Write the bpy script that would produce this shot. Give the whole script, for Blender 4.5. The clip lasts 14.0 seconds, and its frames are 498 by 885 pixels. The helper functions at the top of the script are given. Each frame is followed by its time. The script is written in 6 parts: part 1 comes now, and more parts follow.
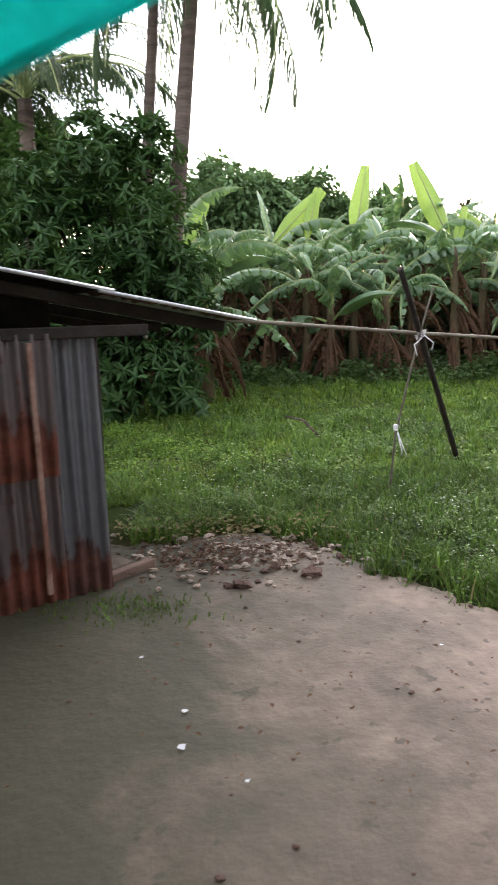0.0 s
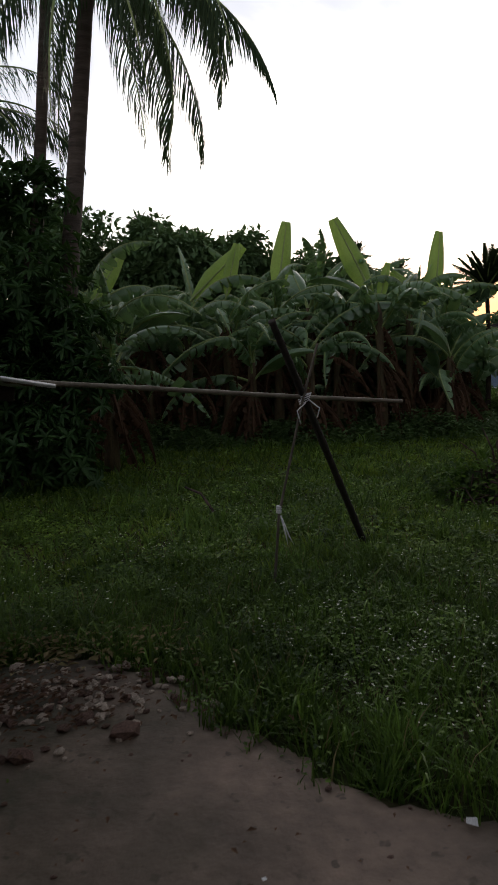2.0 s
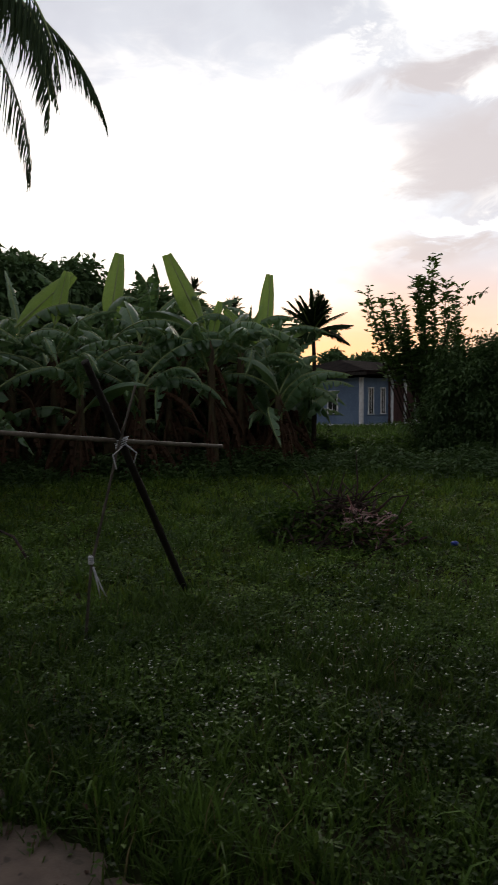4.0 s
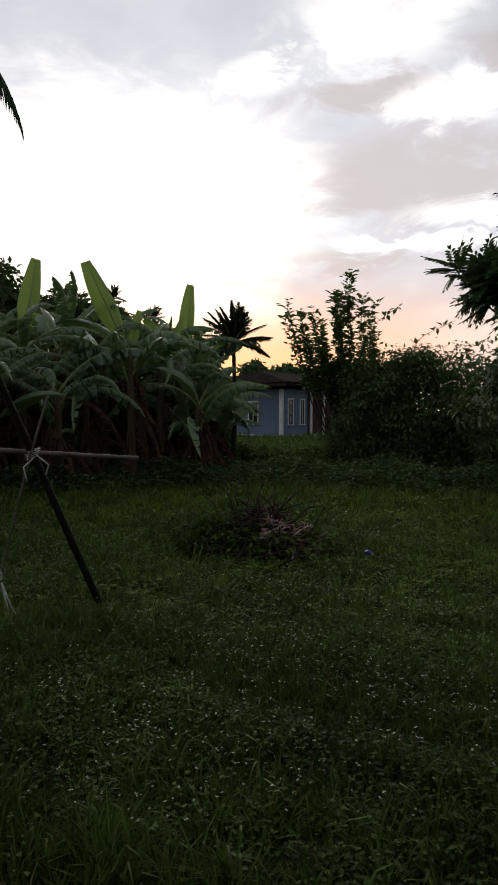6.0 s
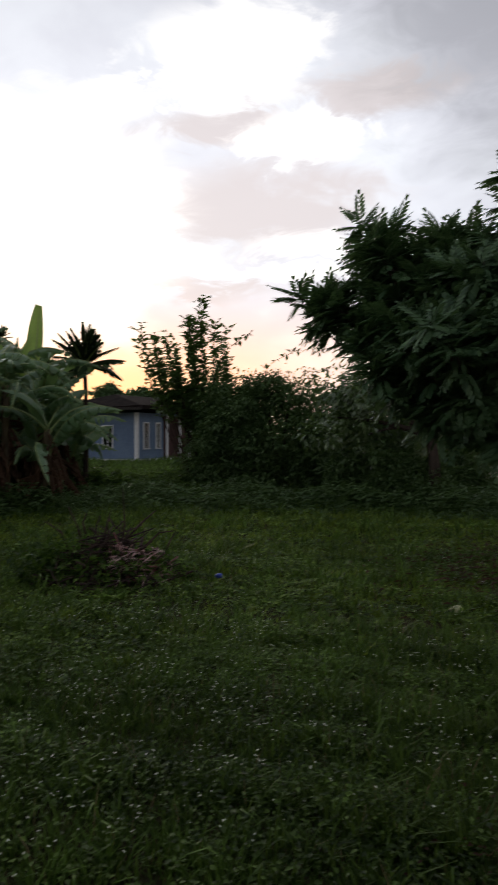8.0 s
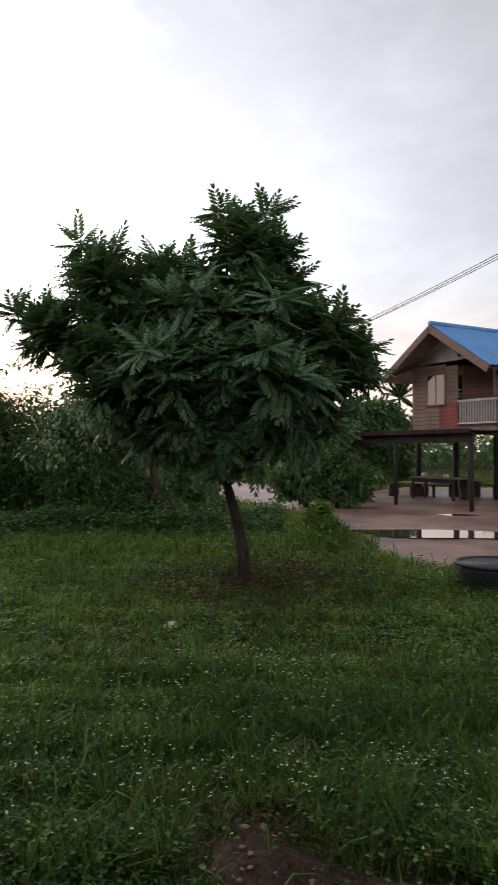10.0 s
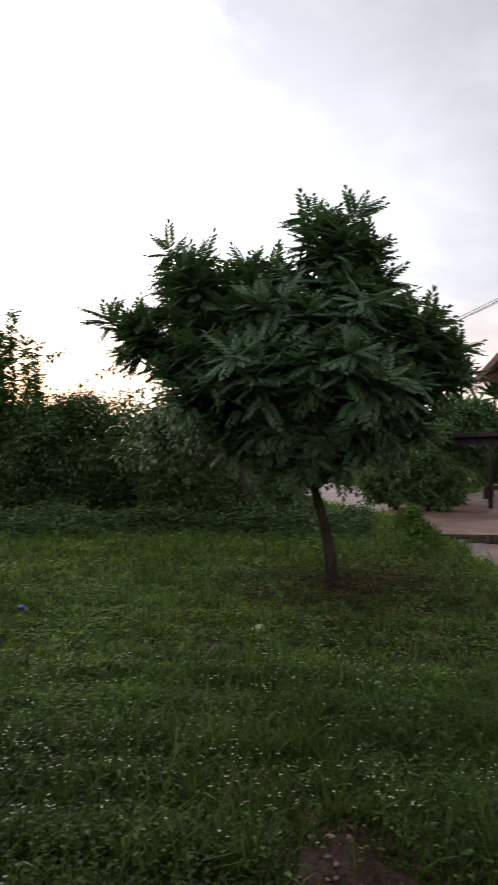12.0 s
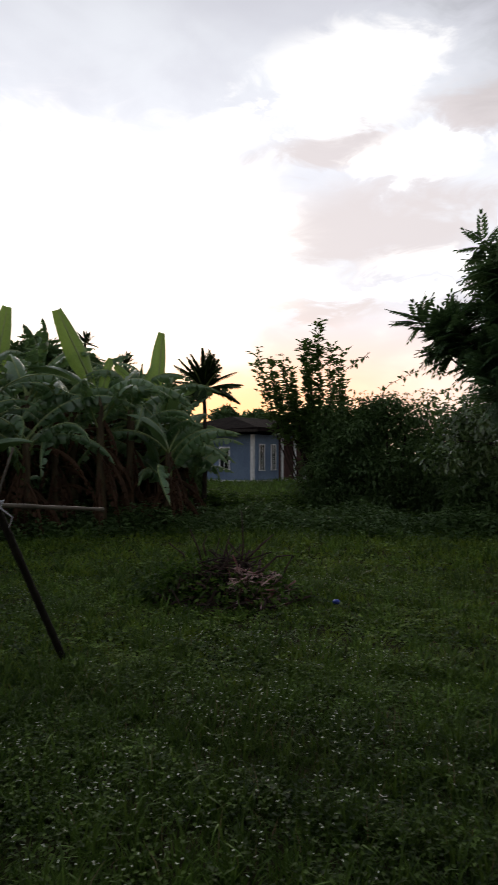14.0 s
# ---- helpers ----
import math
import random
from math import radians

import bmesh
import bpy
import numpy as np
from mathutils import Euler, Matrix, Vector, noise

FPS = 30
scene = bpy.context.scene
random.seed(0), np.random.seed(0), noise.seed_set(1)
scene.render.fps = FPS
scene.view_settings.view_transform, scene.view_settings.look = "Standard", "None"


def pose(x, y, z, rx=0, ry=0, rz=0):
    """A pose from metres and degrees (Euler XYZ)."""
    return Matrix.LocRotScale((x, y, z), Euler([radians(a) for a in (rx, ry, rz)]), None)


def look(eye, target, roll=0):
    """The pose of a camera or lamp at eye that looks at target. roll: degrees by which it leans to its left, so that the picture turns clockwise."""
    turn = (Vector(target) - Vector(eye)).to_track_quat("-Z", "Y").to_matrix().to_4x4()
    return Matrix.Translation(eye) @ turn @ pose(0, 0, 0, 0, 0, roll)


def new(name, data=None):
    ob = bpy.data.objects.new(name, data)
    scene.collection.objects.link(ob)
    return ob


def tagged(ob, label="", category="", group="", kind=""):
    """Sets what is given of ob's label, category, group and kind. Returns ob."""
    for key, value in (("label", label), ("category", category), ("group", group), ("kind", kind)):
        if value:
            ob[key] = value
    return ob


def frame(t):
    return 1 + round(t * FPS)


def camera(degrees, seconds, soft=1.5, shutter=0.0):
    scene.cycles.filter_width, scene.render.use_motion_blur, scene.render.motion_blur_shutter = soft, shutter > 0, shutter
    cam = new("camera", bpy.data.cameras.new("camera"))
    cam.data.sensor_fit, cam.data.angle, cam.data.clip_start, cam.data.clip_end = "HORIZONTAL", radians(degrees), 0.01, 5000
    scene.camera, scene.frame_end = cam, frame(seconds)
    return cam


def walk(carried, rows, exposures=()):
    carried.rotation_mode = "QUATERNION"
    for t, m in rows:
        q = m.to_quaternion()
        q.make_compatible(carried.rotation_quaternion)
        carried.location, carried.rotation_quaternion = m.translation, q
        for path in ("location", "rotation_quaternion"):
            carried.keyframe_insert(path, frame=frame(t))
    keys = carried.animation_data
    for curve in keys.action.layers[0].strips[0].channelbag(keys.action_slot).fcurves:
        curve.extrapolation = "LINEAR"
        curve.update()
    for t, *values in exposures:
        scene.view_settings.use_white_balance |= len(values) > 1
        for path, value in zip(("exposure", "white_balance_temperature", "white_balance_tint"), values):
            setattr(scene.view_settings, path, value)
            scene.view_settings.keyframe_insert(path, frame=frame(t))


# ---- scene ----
cam = camera(39.76, 14.0, soft=1.6, shutter=0.5)
# seconds, eye (m), Euler angles (degrees)
PATH = [
    (0.0, -0.000, 0.000, 1.447, 79.67, 1.84, 0.00),
    (0.5, 0.161, 0.267, 1.437, 78.92, 3.23, -1.21),
    (0.8, 0.251, 0.463, 1.425, 81.64, 2.35, -1.63),
    (1.0, 0.317, 0.616, 1.418, 84.68, 2.37, -3.24),
    (1.5, 0.516, 0.764, 1.461, 83.09, 2.47, -6.43),
    (2.0, 0.664, 0.956, 1.450, 84.25, 2.27, -4.10),
    (2.5, 0.746, 1.034, 1.474, 84.33, 2.30, -8.18),
    (3.0, 0.796, 1.072, 1.492, 85.07, 1.78, -12.08),
    (3.5, 0.809, 1.108, 1.509, 85.49, 1.37, -14.91),
    (4.0, 0.820, 1.104, 1.531, 86.48, 0.38, -17.49),
    (6.5, 0.866, 1.085, 1.545, 87.48, -0.04, -25.32),
    (7.0, 0.886, 1.098, 1.547, 87.92, 0.05, -27.11),
    (7.5, 0.902, 1.081, 1.545, 88.35, 0.25, -30.59),
    (8.0, 0.929, 1.065, 1.549, 89.28, 0.01, -35.83),
    (8.5, 0.935, 1.018, 1.561, 90.70, 0.16, -41.41),
    (9.0, 0.963, 1.001, 1.563, 91.35, -0.25, -46.26),
    (10.3, 1.000, 0.955, 1.590, 90.60, 0.20, -59.20),
    (11.3, 1.018, 0.932, 1.608, 90.16, 0.25, -56.46),
    (11.5, 1.007, 0.933, 1.610, 90.58, 0.48, -55.24),
    (12.0, 0.975, 0.941, 1.628, 90.73, 0.04, -50.70),
    (12.5, 0.962, 0.969, 1.604, 90.87, -0.17, -43.40),
    (13.0, 0.897, 0.981, 1.592, 91.13, -0.05, -35.52),
    (13.5, 0.885, 1.024, 1.593, 91.11, -0.08, -30.28),
    (14.0, 0.870, 1.035, 1.592, 91.01, -0.23, -26.33),
]
EXPOSURES = [(0.0, 2.18), (0.5, 1.55), (0.8, 1.15), (1.1, 0.66), (1.5, -0.85), (2.0, -0.6), (2.5, -0.6), (3.0, -0.92), (3.5, -0.86), (6.5, -0.97), (7.5, -0.88), (8.0, -0.68), (8.5, -0.38), (9.0, 0.05), (11.3, 0.45), (12.0, 0.3), (12.5, 0.0), (13.0, -0.5), (13.5, -0.54), (14.0, -0.68)]
walk(cam, [(t, pose(x, y, z, rx, ry, rz)) for t, x, y, z, rx, ry, rz in PATH], EXPOSURES)

# ---- sky and light: an overcast dusk, the glow low in the north-north-east ----
GLOW_YAW, GLOW_UP = radians(18), radians(13)
GLOW = Vector((math.sin(GLOW_YAW) * math.cos(GLOW_UP), math.cos(GLOW_YAW) * math.cos(GLOW_UP), math.sin(GLOW_UP)))


class Tree:
    """Small wrapper to wire shader nodes."""

    def __init__(self, tree, keep=False):
        self.t = tree
        if not keep:
            tree.nodes.clear()

    def n(self, kind, **inputs):
        node = self.t.nodes.new(kind)
        for key, val in inputs.items():
            key = key.replace("_", " ")
            sock = node.inputs[int(key[1:])] if key[0] == "i" and key[1:].isdigit() else node.inputs[key]
            self.put(sock, val)
        return node

    def put(self, sock, val):
        if isinstance(val, bpy.types.NodeSocket):
            self.t.links.new(val, sock)
        else:
            sock.default_value = val

    def math(self, op, a, b=0.0):
        node = self.t.nodes.new("ShaderNodeMath")
        node.operation = op
        self.put(node.inputs[0], a)
        self.put(node.inputs[1], b)
        return node.outputs[0]

    def vmath(self, op, a, b=(0, 0, 0)):
        node = self.t.nodes.new("ShaderNodeVectorMath")
        node.operation = op
        self.put(node.inputs[0], a)
        self.put(node.inputs[1], b)
        return node.outputs["Value"] if op == "DOT_PRODUCT" else node.outputs[0]

    def mix(self, fac, a, b, blend="MIX"):
        node = self.t.nodes.new("ShaderNodeMix")
        node.data_type, node.blend_type = "RGBA", blend
        self.put(node.inputs[0], fac)
        self.put(node.inputs[6], a if isinstance(a, bpy.types.NodeSocket) else (*a, 1))
        self.put(node.inputs[7], b if isinstance(b, bpy.types.NodeSocket) else (*b, 1))
        return node.outputs[2]

    def span(self, val, a, b, c=0.0, d=1.0, smooth=True):
        node = self.t.nodes.new("ShaderNodeMapRange")
        node.interpolation_type = "SMOOTHSTEP" if smooth else "LINEAR"
        for k, x in enumerate((val, a, b, c, d)):
            self.put(node.inputs[k], x)
        return node.outputs[0]

    def noise(self, vec, scale, detail=4.0, rough=0.55, distortion=0.0):
        node = self.n("ShaderNodeTexNoise", Scale=scale, Detail=detail, Roughness=rough, Distortion=distortion)
        if vec is not None:
            self.put(node.inputs["Vector"], vec)
        return node.outputs["Fac"]


world = bpy.data.worlds.new("dusk_sky")
scene.world = world
world.use_nodes = True
w = Tree(world.node_tree)
way = w.vmath("NORMALIZE", w.n("ShaderNodeTexCoord").outputs["Generated"])
sep = w.n("ShaderNodeSeparateXYZ", Vector=way)
up = sep.outputs["Z"]
sky = w.n("ShaderNodeTexSky")
sky.sky_type, sky.sun_disc, sky.sun_elevation, sky.sun_rotation = "NISHITA", False, radians(4), GLOW_YAW
clear = w.mix(1.0, sky.outputs[0], (0.015, 0.015, 0.015), "MULTIPLY")
near = w.vmath("DOT_PRODUCT", way, (0.20, 0.94, 0.276))
# cloud sheet seen in perspective
depth = w.math("ADD", w.math("MAXIMUM", up, 0.0), 0.22)
flat = w.n("ShaderNodeCombineXYZ", X=w.math("DIVIDE", sep.outputs["X"], depth), Y=w.math("DIVIDE", sep.outputs["Y"], depth), Z=0.0).outputs[0]
big = w.noise(flat, 1.0, 5.0, 0.55, 0.5)
small = w.noise(flat, 3.4, 5.0, 0.55, 0.5)
lumps = w.math("ADD", w.math("MULTIPLY", big, 0.72), w.math("MULTIPLY", small, 0.28))
lumps = w.math("ADD", lumps, w.span(w.vmath("DOT_PRODUCT", way, (0.80, 0.55, 0.24)), 0.72, 0.98, 0.0, 0.07))
cloud = w.span(lumps, 0.42, 0.64)
low = w.span(up, 0.02, 0.26, 1.0, 0.0)
bearing = w.math("ARCTAN2", sep.outputs["X"], sep.outputs["Y"])
height = w.math("ARCSINE", up)
fray = w.math("MULTIPLY", w.math("SUBTRACT", w.noise(w.vmath("MULTIPLY", way, (5.0, 5.0, 12.0)), 2.0, 6.0, 0.6, 0.6), 0.5), 0.30)
frayed = w.math("ADD", height, w.math("MULTIPLY", fray, 0.35))
turned = w.math("ADD", bearing, fray)


def cloud_form(at, rise, wide, high):
    """A soft frayed patch of the cloud sheet, by bearing and height in degrees."""
    a_ = w.math("DIVIDE", w.math("SUBTRACT", turned, radians(at)), radians(wide))
    e_ = w.math("DIVIDE", w.math("SUBTRACT", frayed, radians(rise)), radians(high))
    far_ = w.math("SQRT", w.math("ADD", w.math("MULTIPLY", a_, a_), w.math("MULTIPLY", e_, e_)))
    return w.span(far_, 0.45, 1.25, 1.0, 0.0)


grey = w.mix(low, (1.32, 1.33, 1.47), (1.85, 1.38, 1.22))
bright = w.mix(low, (1.60, 1.64, 1.76), (2.4, 1.85, 1.55))
veil = w.mix(cloud, bright, grey)
for form in ((37, 18.0, 11, 3.8), (33.5, 23.8, 6, 1.5), (46, 26, 7, 2.0), (31, 11.6, 6, 1.0)):
    veil = w.mix(w.math("MULTIPLY", cloud_form(*form), 0.9), veil, w.mix(low, (1.28, 1.16, 1.17), (1.58, 1.22, 1.14)))
for form in ((34, 28.5, 7.0, 3.6), (40, 22.9, 5.4, 1.9), (25, 25.5, 3.5, 1.2), (45, 15.2, 9, 1.1), (38, 13.2, 8, 0.7)):
    veil = w.mix(w.math("MULTIPLY", cloud_form(*form), 0.95), veil, w.mix(low, (2.35, 2.3, 2.25), (2.2, 1.8, 1.58)))
ragged = w.math("ADD", near, w.math("MULTIPLY", w.math("SUBTRACT", lumps, 0.5), -0.16))
glow = w.math("MULTIPLY", w.span(ragged, 0.925, 0.988), w.span(w.math("ADD", up, w.math("MULTIPLY", fray, 0.6)), 0.32, 0.46, 1.0, 0.0))
glow = w.math("MULTIPLY", glow, w.span(turned, radians(23), radians(34), 1.0, 0.0))
streaks = w.noise(w.vmath("MULTIPLY", way, (3.0, 3.0, 11.0)), 2.2, 4.0, 0.55, 0.4)
glow = w.math("MULTIPLY", glow, w.span(streaks, 0.50, 0.66, 1.0, 0.45))
veil = w.mix(w.math("MULTIPLY", glow, 0.9), veil, (3.2, 2.98, 2.72))
ember = w.math("MULTIPLY", w.span(near, 0.80, 0.98), w.span(up, 0.05, 0.20, 1.0, 0.0))
veil = w.mix(w.math("MULTIPLY", ember, 0.95), veil, (2.5, 1.25, 0.6))
# the sky opposite the glow is dimmer
dim = w.span(near, 0.40, 0.93, 0.62, 1.0)
slant = w.math("ADD", turned, w.math("MULTIPLY", frayed, 0.85))
dim = w.math("MULTIPLY", dim, w.span(slant, radians(64), radians(80), 1.0, 0.66))
dim = w.math("MULTIPLY", dim, w.span(slant, radians(80), radians(105), 1.0, 0.85))
dim = w.math("MULTIPLY", dim, w.span(up, 0.34, 0.75, 1.0, 0.60))
veil = w.mix(1.0, veil, w.n("ShaderNodeCombineXYZ", X=dim, Y=dim, Z=dim).outputs[0], "MULTIPLY")
veil = w.mix(1.0, veil, clear, "ADD")
back = w.n("ShaderNodeBackground", Color=veil, Strength=1.0)
w.t.links.new(back.outputs[0], w.n("ShaderNodeOutputWorld").inputs["Surface"])

sun_data = bpy.data.lights.new("sun", "SUN")
sun_data.energy, sun_data.angle, sun_data.color = 0.5, radians(14), (1.0, 0.82, 0.66)
sun = new("sun", sun_data)
sun.matrix_world = look(GLOW * 60, (0, 0, 0))


# ---- materials ----
def surface(name, c1, c2, scale=3.0, rough=0.85, metal=0.0, bump=0.35, fine=45.0, contrast=0.5, specks=None, object_mix=0.0, stretch=(1, 1, 1), spec=0.3):
    """A rough surface with stains at one scale and grain at another."""
    m = bpy.data.materials.new(name)
    m.use_nodes = True
    g = Tree(m.node_tree)
    vec = g.vmath("MULTIPLY", g.n("ShaderNodeTexCoord").outputs["Object"], stretch)
    stain = g.span(g.noise(vec, scale, 6.0, 0.6, 0.4), 0.5 - 0.5 * contrast * 0.5, 0.5 + 0.5 * contrast * 0.5)
    grain = g.noise(vec, fine, 5.0, 0.65)
    col = g.mix(stain, c1, c2)
    if object_mix:
        col = g.mix(g.math("MULTIPLY", g.n("ShaderNodeObjectInfo").outputs["Random"], object_mix), col, c2)
    shade = g.span(grain, 0.25, 0.75, 0.72, 1.25, False)
    col = g.mix(1.0, col, g.n("ShaderNodeCombineXYZ", X=shade, Y=shade, Z=shade).outputs[0], "MULTIPLY")
    if specks:
        spot = g.span(g.noise(vec, specks[1], 2.0, 0.5), specks[2], specks[2] + 0.06)
        col = g.mix(spot, col, specks[0])
    bs = g.n("ShaderNodeBsdfPrincipled", Base_Color=col, Roughness=rough, Metallic=metal)
    bs.inputs["Specular IOR Level"].default_value = spec
    bu = g.n("ShaderNodeBump", Strength=bump, Distance=0.02, Height=grain)
    g.t.links.new(bu.outputs[0], bs.inputs["Normal"])
    g.t.links.new(bs.outputs[0], g.n("ShaderNodeOutputMaterial").inputs["Surface"])
    return m


def foliage(name, dark, light, glow=(0.25, 0.4, 0.05), through_light=0.3, rough=0.5, spec=0.35, by_object=0.0, ribs=0.0, worn=None, patches=0.55, skew=1.0):
    """Leaf blades: colour varies from leaf to leaf, and light passes through."""
    m = bpy.data.materials.new(name)
    m.use_nodes = True
    g = Tree(m.node_tree)
    co = g.n("ShaderNodeTexCoord").outputs["Object"]
    pick = g.n("ShaderNodeNewGeometry").outputs["Random Per Island"]
    if by_object:
        pick = g.math("ADD", g.math("MULTIPLY", pick, 1 - by_object), g.math("MULTIPLY", g.n("ShaderNodeObjectInfo").outputs["Random"], by_object))
    patch = g.noise(co, 0.9, 4.0, 0.6)
    fac = g.math("ADD", g.math("MULTIPLY", pick, 0.65), g.math("MULTIPLY", g.span(patch, 0.3, 0.7), 0.35))
    col = g.mix(g.math("POWER", fac, skew) if skew != 1.0 else fac, dark, light)
    if worn:
        tired = g.math("ADD", g.noise(co, patches, 5.0, 0.62, 0.4), g.math("MULTIPLY", g.math("SUBTRACT", pick, 0.5), 0.22))
        col = g.mix(g.span(tired, 0.50, 0.74, 0.0, 0.38), col, worn)
    mott = g.span(g.noise(co, 38.0, 4.0, 0.6), 0.3, 0.7, 0.78, 1.2, False)
    col = g.mix(1.0, col, g.n("ShaderNodeCombineXYZ", X=mott, Y=mott, Z=mott).outputs[0], "MULTIPLY")
    bs = g.n("ShaderNodeBsdfPrincipled", Base_Color=col, Roughness=rough)
    bs.inputs["Specular IOR Level"].default_value = spec
    if ribs:
        wave = g.n("ShaderNodeTexWave", Scale=ribs, Distortion=0.6, Detail=1.0)
        bu = g.n("ShaderNodeBump", Strength=0.25, Distance=0.01, Height=wave.outputs["Fac"])
        g.t.links.new(bu.outputs[0], bs.inputs["Normal"])
    tl = g.n("ShaderNodeBsdfTranslucent", Color=g.mix(0.6, col, glow))
    mx = g.n("ShaderNodeMixShader", Fac=through_light, i1=bs.outputs[0], i2=tl.outputs[0])
    g.t.links.new(mx.outputs[0], g.n("ShaderNodeOutputMaterial").inputs["Surface"])
    return m


def tin(name, grey, rust, amount, scale=2.2, rough=0.45):
    """Galvanised sheet, with rust running down it."""
    m = bpy.data.materials.new(name)
    m.use_nodes = True
    g = Tree(m.node_tree)
    co = g.n("ShaderNodeTexCoord").outputs["Object"]
    long = g.vmath("MULTIPLY", co, (6.0, 6.0, 0.9))
    runs = g.noise(long, scale, 6.0, 0.62, 0.3)
    spots = g.noise(co, 9.0, 6.0, 0.65)
    z = g.n("ShaderNodeSeparateXYZ", Vector=co).outputs["Z"]
    foot = g.span(z, 0.02, 0.34, 0.34, 0.0)
    body = g.math("ADD", g.math("ADD", g.math("MULTIPLY", runs, 0.65), g.math("MULTIPLY", spots, 0.35)), foot)
    fac = g.span(body, 0.66 - amount * 0.3, 0.76 - amount * 0.3)
    deep = g.mix(g.span(spots, 0.35, 0.65), rust, tuple(c * 0.45 for c in rust))
    col = g.mix(fac, g.mix(g.noise(co, 14.0, 5.0), grey, tuple(c * 0.6 for c in grey)), deep)
    bs = g.n("ShaderNodeBsdfPrincipled", Base_Color=col, Roughness=g.span(fac, 0, 1, rough, 0.9), Metallic=g.span(fac, 0, 1, 0.55, 0.0))
    bu = g.n("ShaderNodeBump", Strength=0.3, Distance=0.005, Height=spots)
    g.t.links.new(bu.outputs[0], bs.inputs["Normal"])
    g.t.links.new(bs.outputs[0], g.n("ShaderNodeOutputMaterial").inputs["Surface"])
    return m


def plain(name, col, rough=0.5, metal=0.0, spec=0.5):
    return surface(name, col, tuple(c * 0.75 for c in col), 6.0, rough, metal, 0.1, 80.0, 0.6, spec=spec)


EARTH = surface("earth", (0.028, 0.038, 0.014), (0.06, 0.055, 0.03), 1.4, 1.0, 0, 0.8, 30, spec=0.0)
DIRT = surface("packed_dirt", (0.088, 0.066, 0.051), (0.225, 0.16, 0.127), 1.3, 0.72, 0, 0.55, 11, 0.95, ((0.085, 0.066, 0.05), 13.0, 0.63), spec=0.35)
# a mossy stain spreads over the yard beside the shed, awning shade painted in
_g = Tree(DIRT.node_tree, True)
_bs = next(n_ for n_ in _g.t.nodes if n_.type == "BSDF_PRINCIPLED")
_co = _g.n("ShaderNodeTexCoord").outputs["Object"]
_x = _g.n("ShaderNodeSeparateXYZ", Vector=_co).outputs["X"]
_edge = _g.math("ADD", _x, _g.math("MULTIPLY", _g.noise(_co, 1.1, 6.0, 0.66, 0.5), 3.4))
_moss_shade = _g.span(_edge, 1.1, 2.45, 0.93, 0.0)
_g.put(_bs.inputs["Base Color"], _g.mix(_moss_shade, _bs.inputs["Base Color"].links[0].from_socket, (0.034, 0.034, 0.017)))
STONEDIRT = surface("dirty_step", (0.075, 0.055, 0.042), (0.15, 0.115, 0.09), 5.0, 0.9, 0, 0.6, 40)
REDDIRT = surface("wet_red_earth", (0.095, 0.042, 0.033), (0.29, 0.165, 0.13), 0.6, 0.48, 0, 0.5, 9, 0.9, ((0.12, 0.08, 0.06), 2.2, 0.6), spec=0.5)
REDEARTH = surface("dark_red_earth", (0.05, 0.03, 0.026), (0.13, 0.078, 0.07), 4.0, 0.95, 0, 0.9, 30, 0.9, spec=0.1)
# foreground shade darkens grass and weed colours; open-sky light brightens short grass and clover
GRASS = foliage("grass_blade", (0.008, 0.025, 0.004), (0.18, 0.32, 0.055), (0.24, 0.38, 0.07), 0.3, 0.5, 0.15, skew=2.0, worn=(0.065, 0.07, 0.02))
LITLAWN = foliage("lit_short_grass_blade", (0.06, 0.11, 0.016), (0.22, 0.335, 0.045), (0.32, 0.42, 0.06), 0.36, 0.5, 0.15, worn=(0.14, 0.13, 0.045))
WEED = foliage("weed_leaf", (0.008, 0.024, 0.004), (0.26, 0.43, 0.075), (0.20, 0.38, 0.05), 0.26, 0.5, 0.2, skew=2.4, worn=(0.055, 0.065, 0.022), patches=0.9)
LITCLOVER = foliage("lit_clover_leaf", (0.014, 0.04, 0.006), (0.34, 0.52, 0.08), (0.22, 0.40, 0.05), 0.28, 0.5, 0.2, skew=2.2, worn=(0.09, 0.10, 0.03), patches=0.9)
STRAW = foliage("dry_grass", (0.16, 0.13, 0.06), (0.30, 0.25, 0.13), (0.3, 0.25, 0.1), 0.2, 0.8, 0.1)
PETAL = foliage("white_petal", (0.55, 0.6, 0.42), (0.8, 0.82, 0.68), (0.6, 0.62, 0.45), 0.3, 0.6, 0.2)
BANANA = foliage("banana_leaf", (0.035, 0.10, 0.045), (0.19, 0.32, 0.16), (0.30, 0.47, 0.11), 0.28, 0.3, 0.85, 0.7, 5.0)
YOUNG = foliage("young_banana_leaf", (0.17, 0.29, 0.06), (0.24, 0.38, 0.085), (0.42, 0.58, 0.12), 0.42, 0.42, 0.4, 0.8, 5.0)
DEAD = foliage("dead_banana_leaf", (0.035, 0.021, 0.015), (0.16, 0.092, 0.06), (0.25, 0.13, 0.05), 0.2, 0.85, 0.1, 0.7)
STEM = surface("banana_stem", (0.06, 0.042, 0.028), (0.13, 0.10, 0.05), 5.0, 0.7, 0, 0.4, 40, 0.9, stretch=(3, 3, 0.4))
RIB = surface("leaf_rib", (0.22, 0.30, 0.10), (0.30, 0.36, 0.16), 8.0, 0.5)
PALM = foliage("palm_leaf", (0.02, 0.042, 0.016), (0.042, 0.08, 0.03), (0.09, 0.15, 0.04), 0.18, 0.55, 0.22)
BARK = surface("bark", (0.03, 0.023, 0.019), (0.075, 0.058, 0.047), 6.0, 0.9, 0, 0.7, 35, 0.8, stretch=(2, 2, 0.6), spec=0.05)
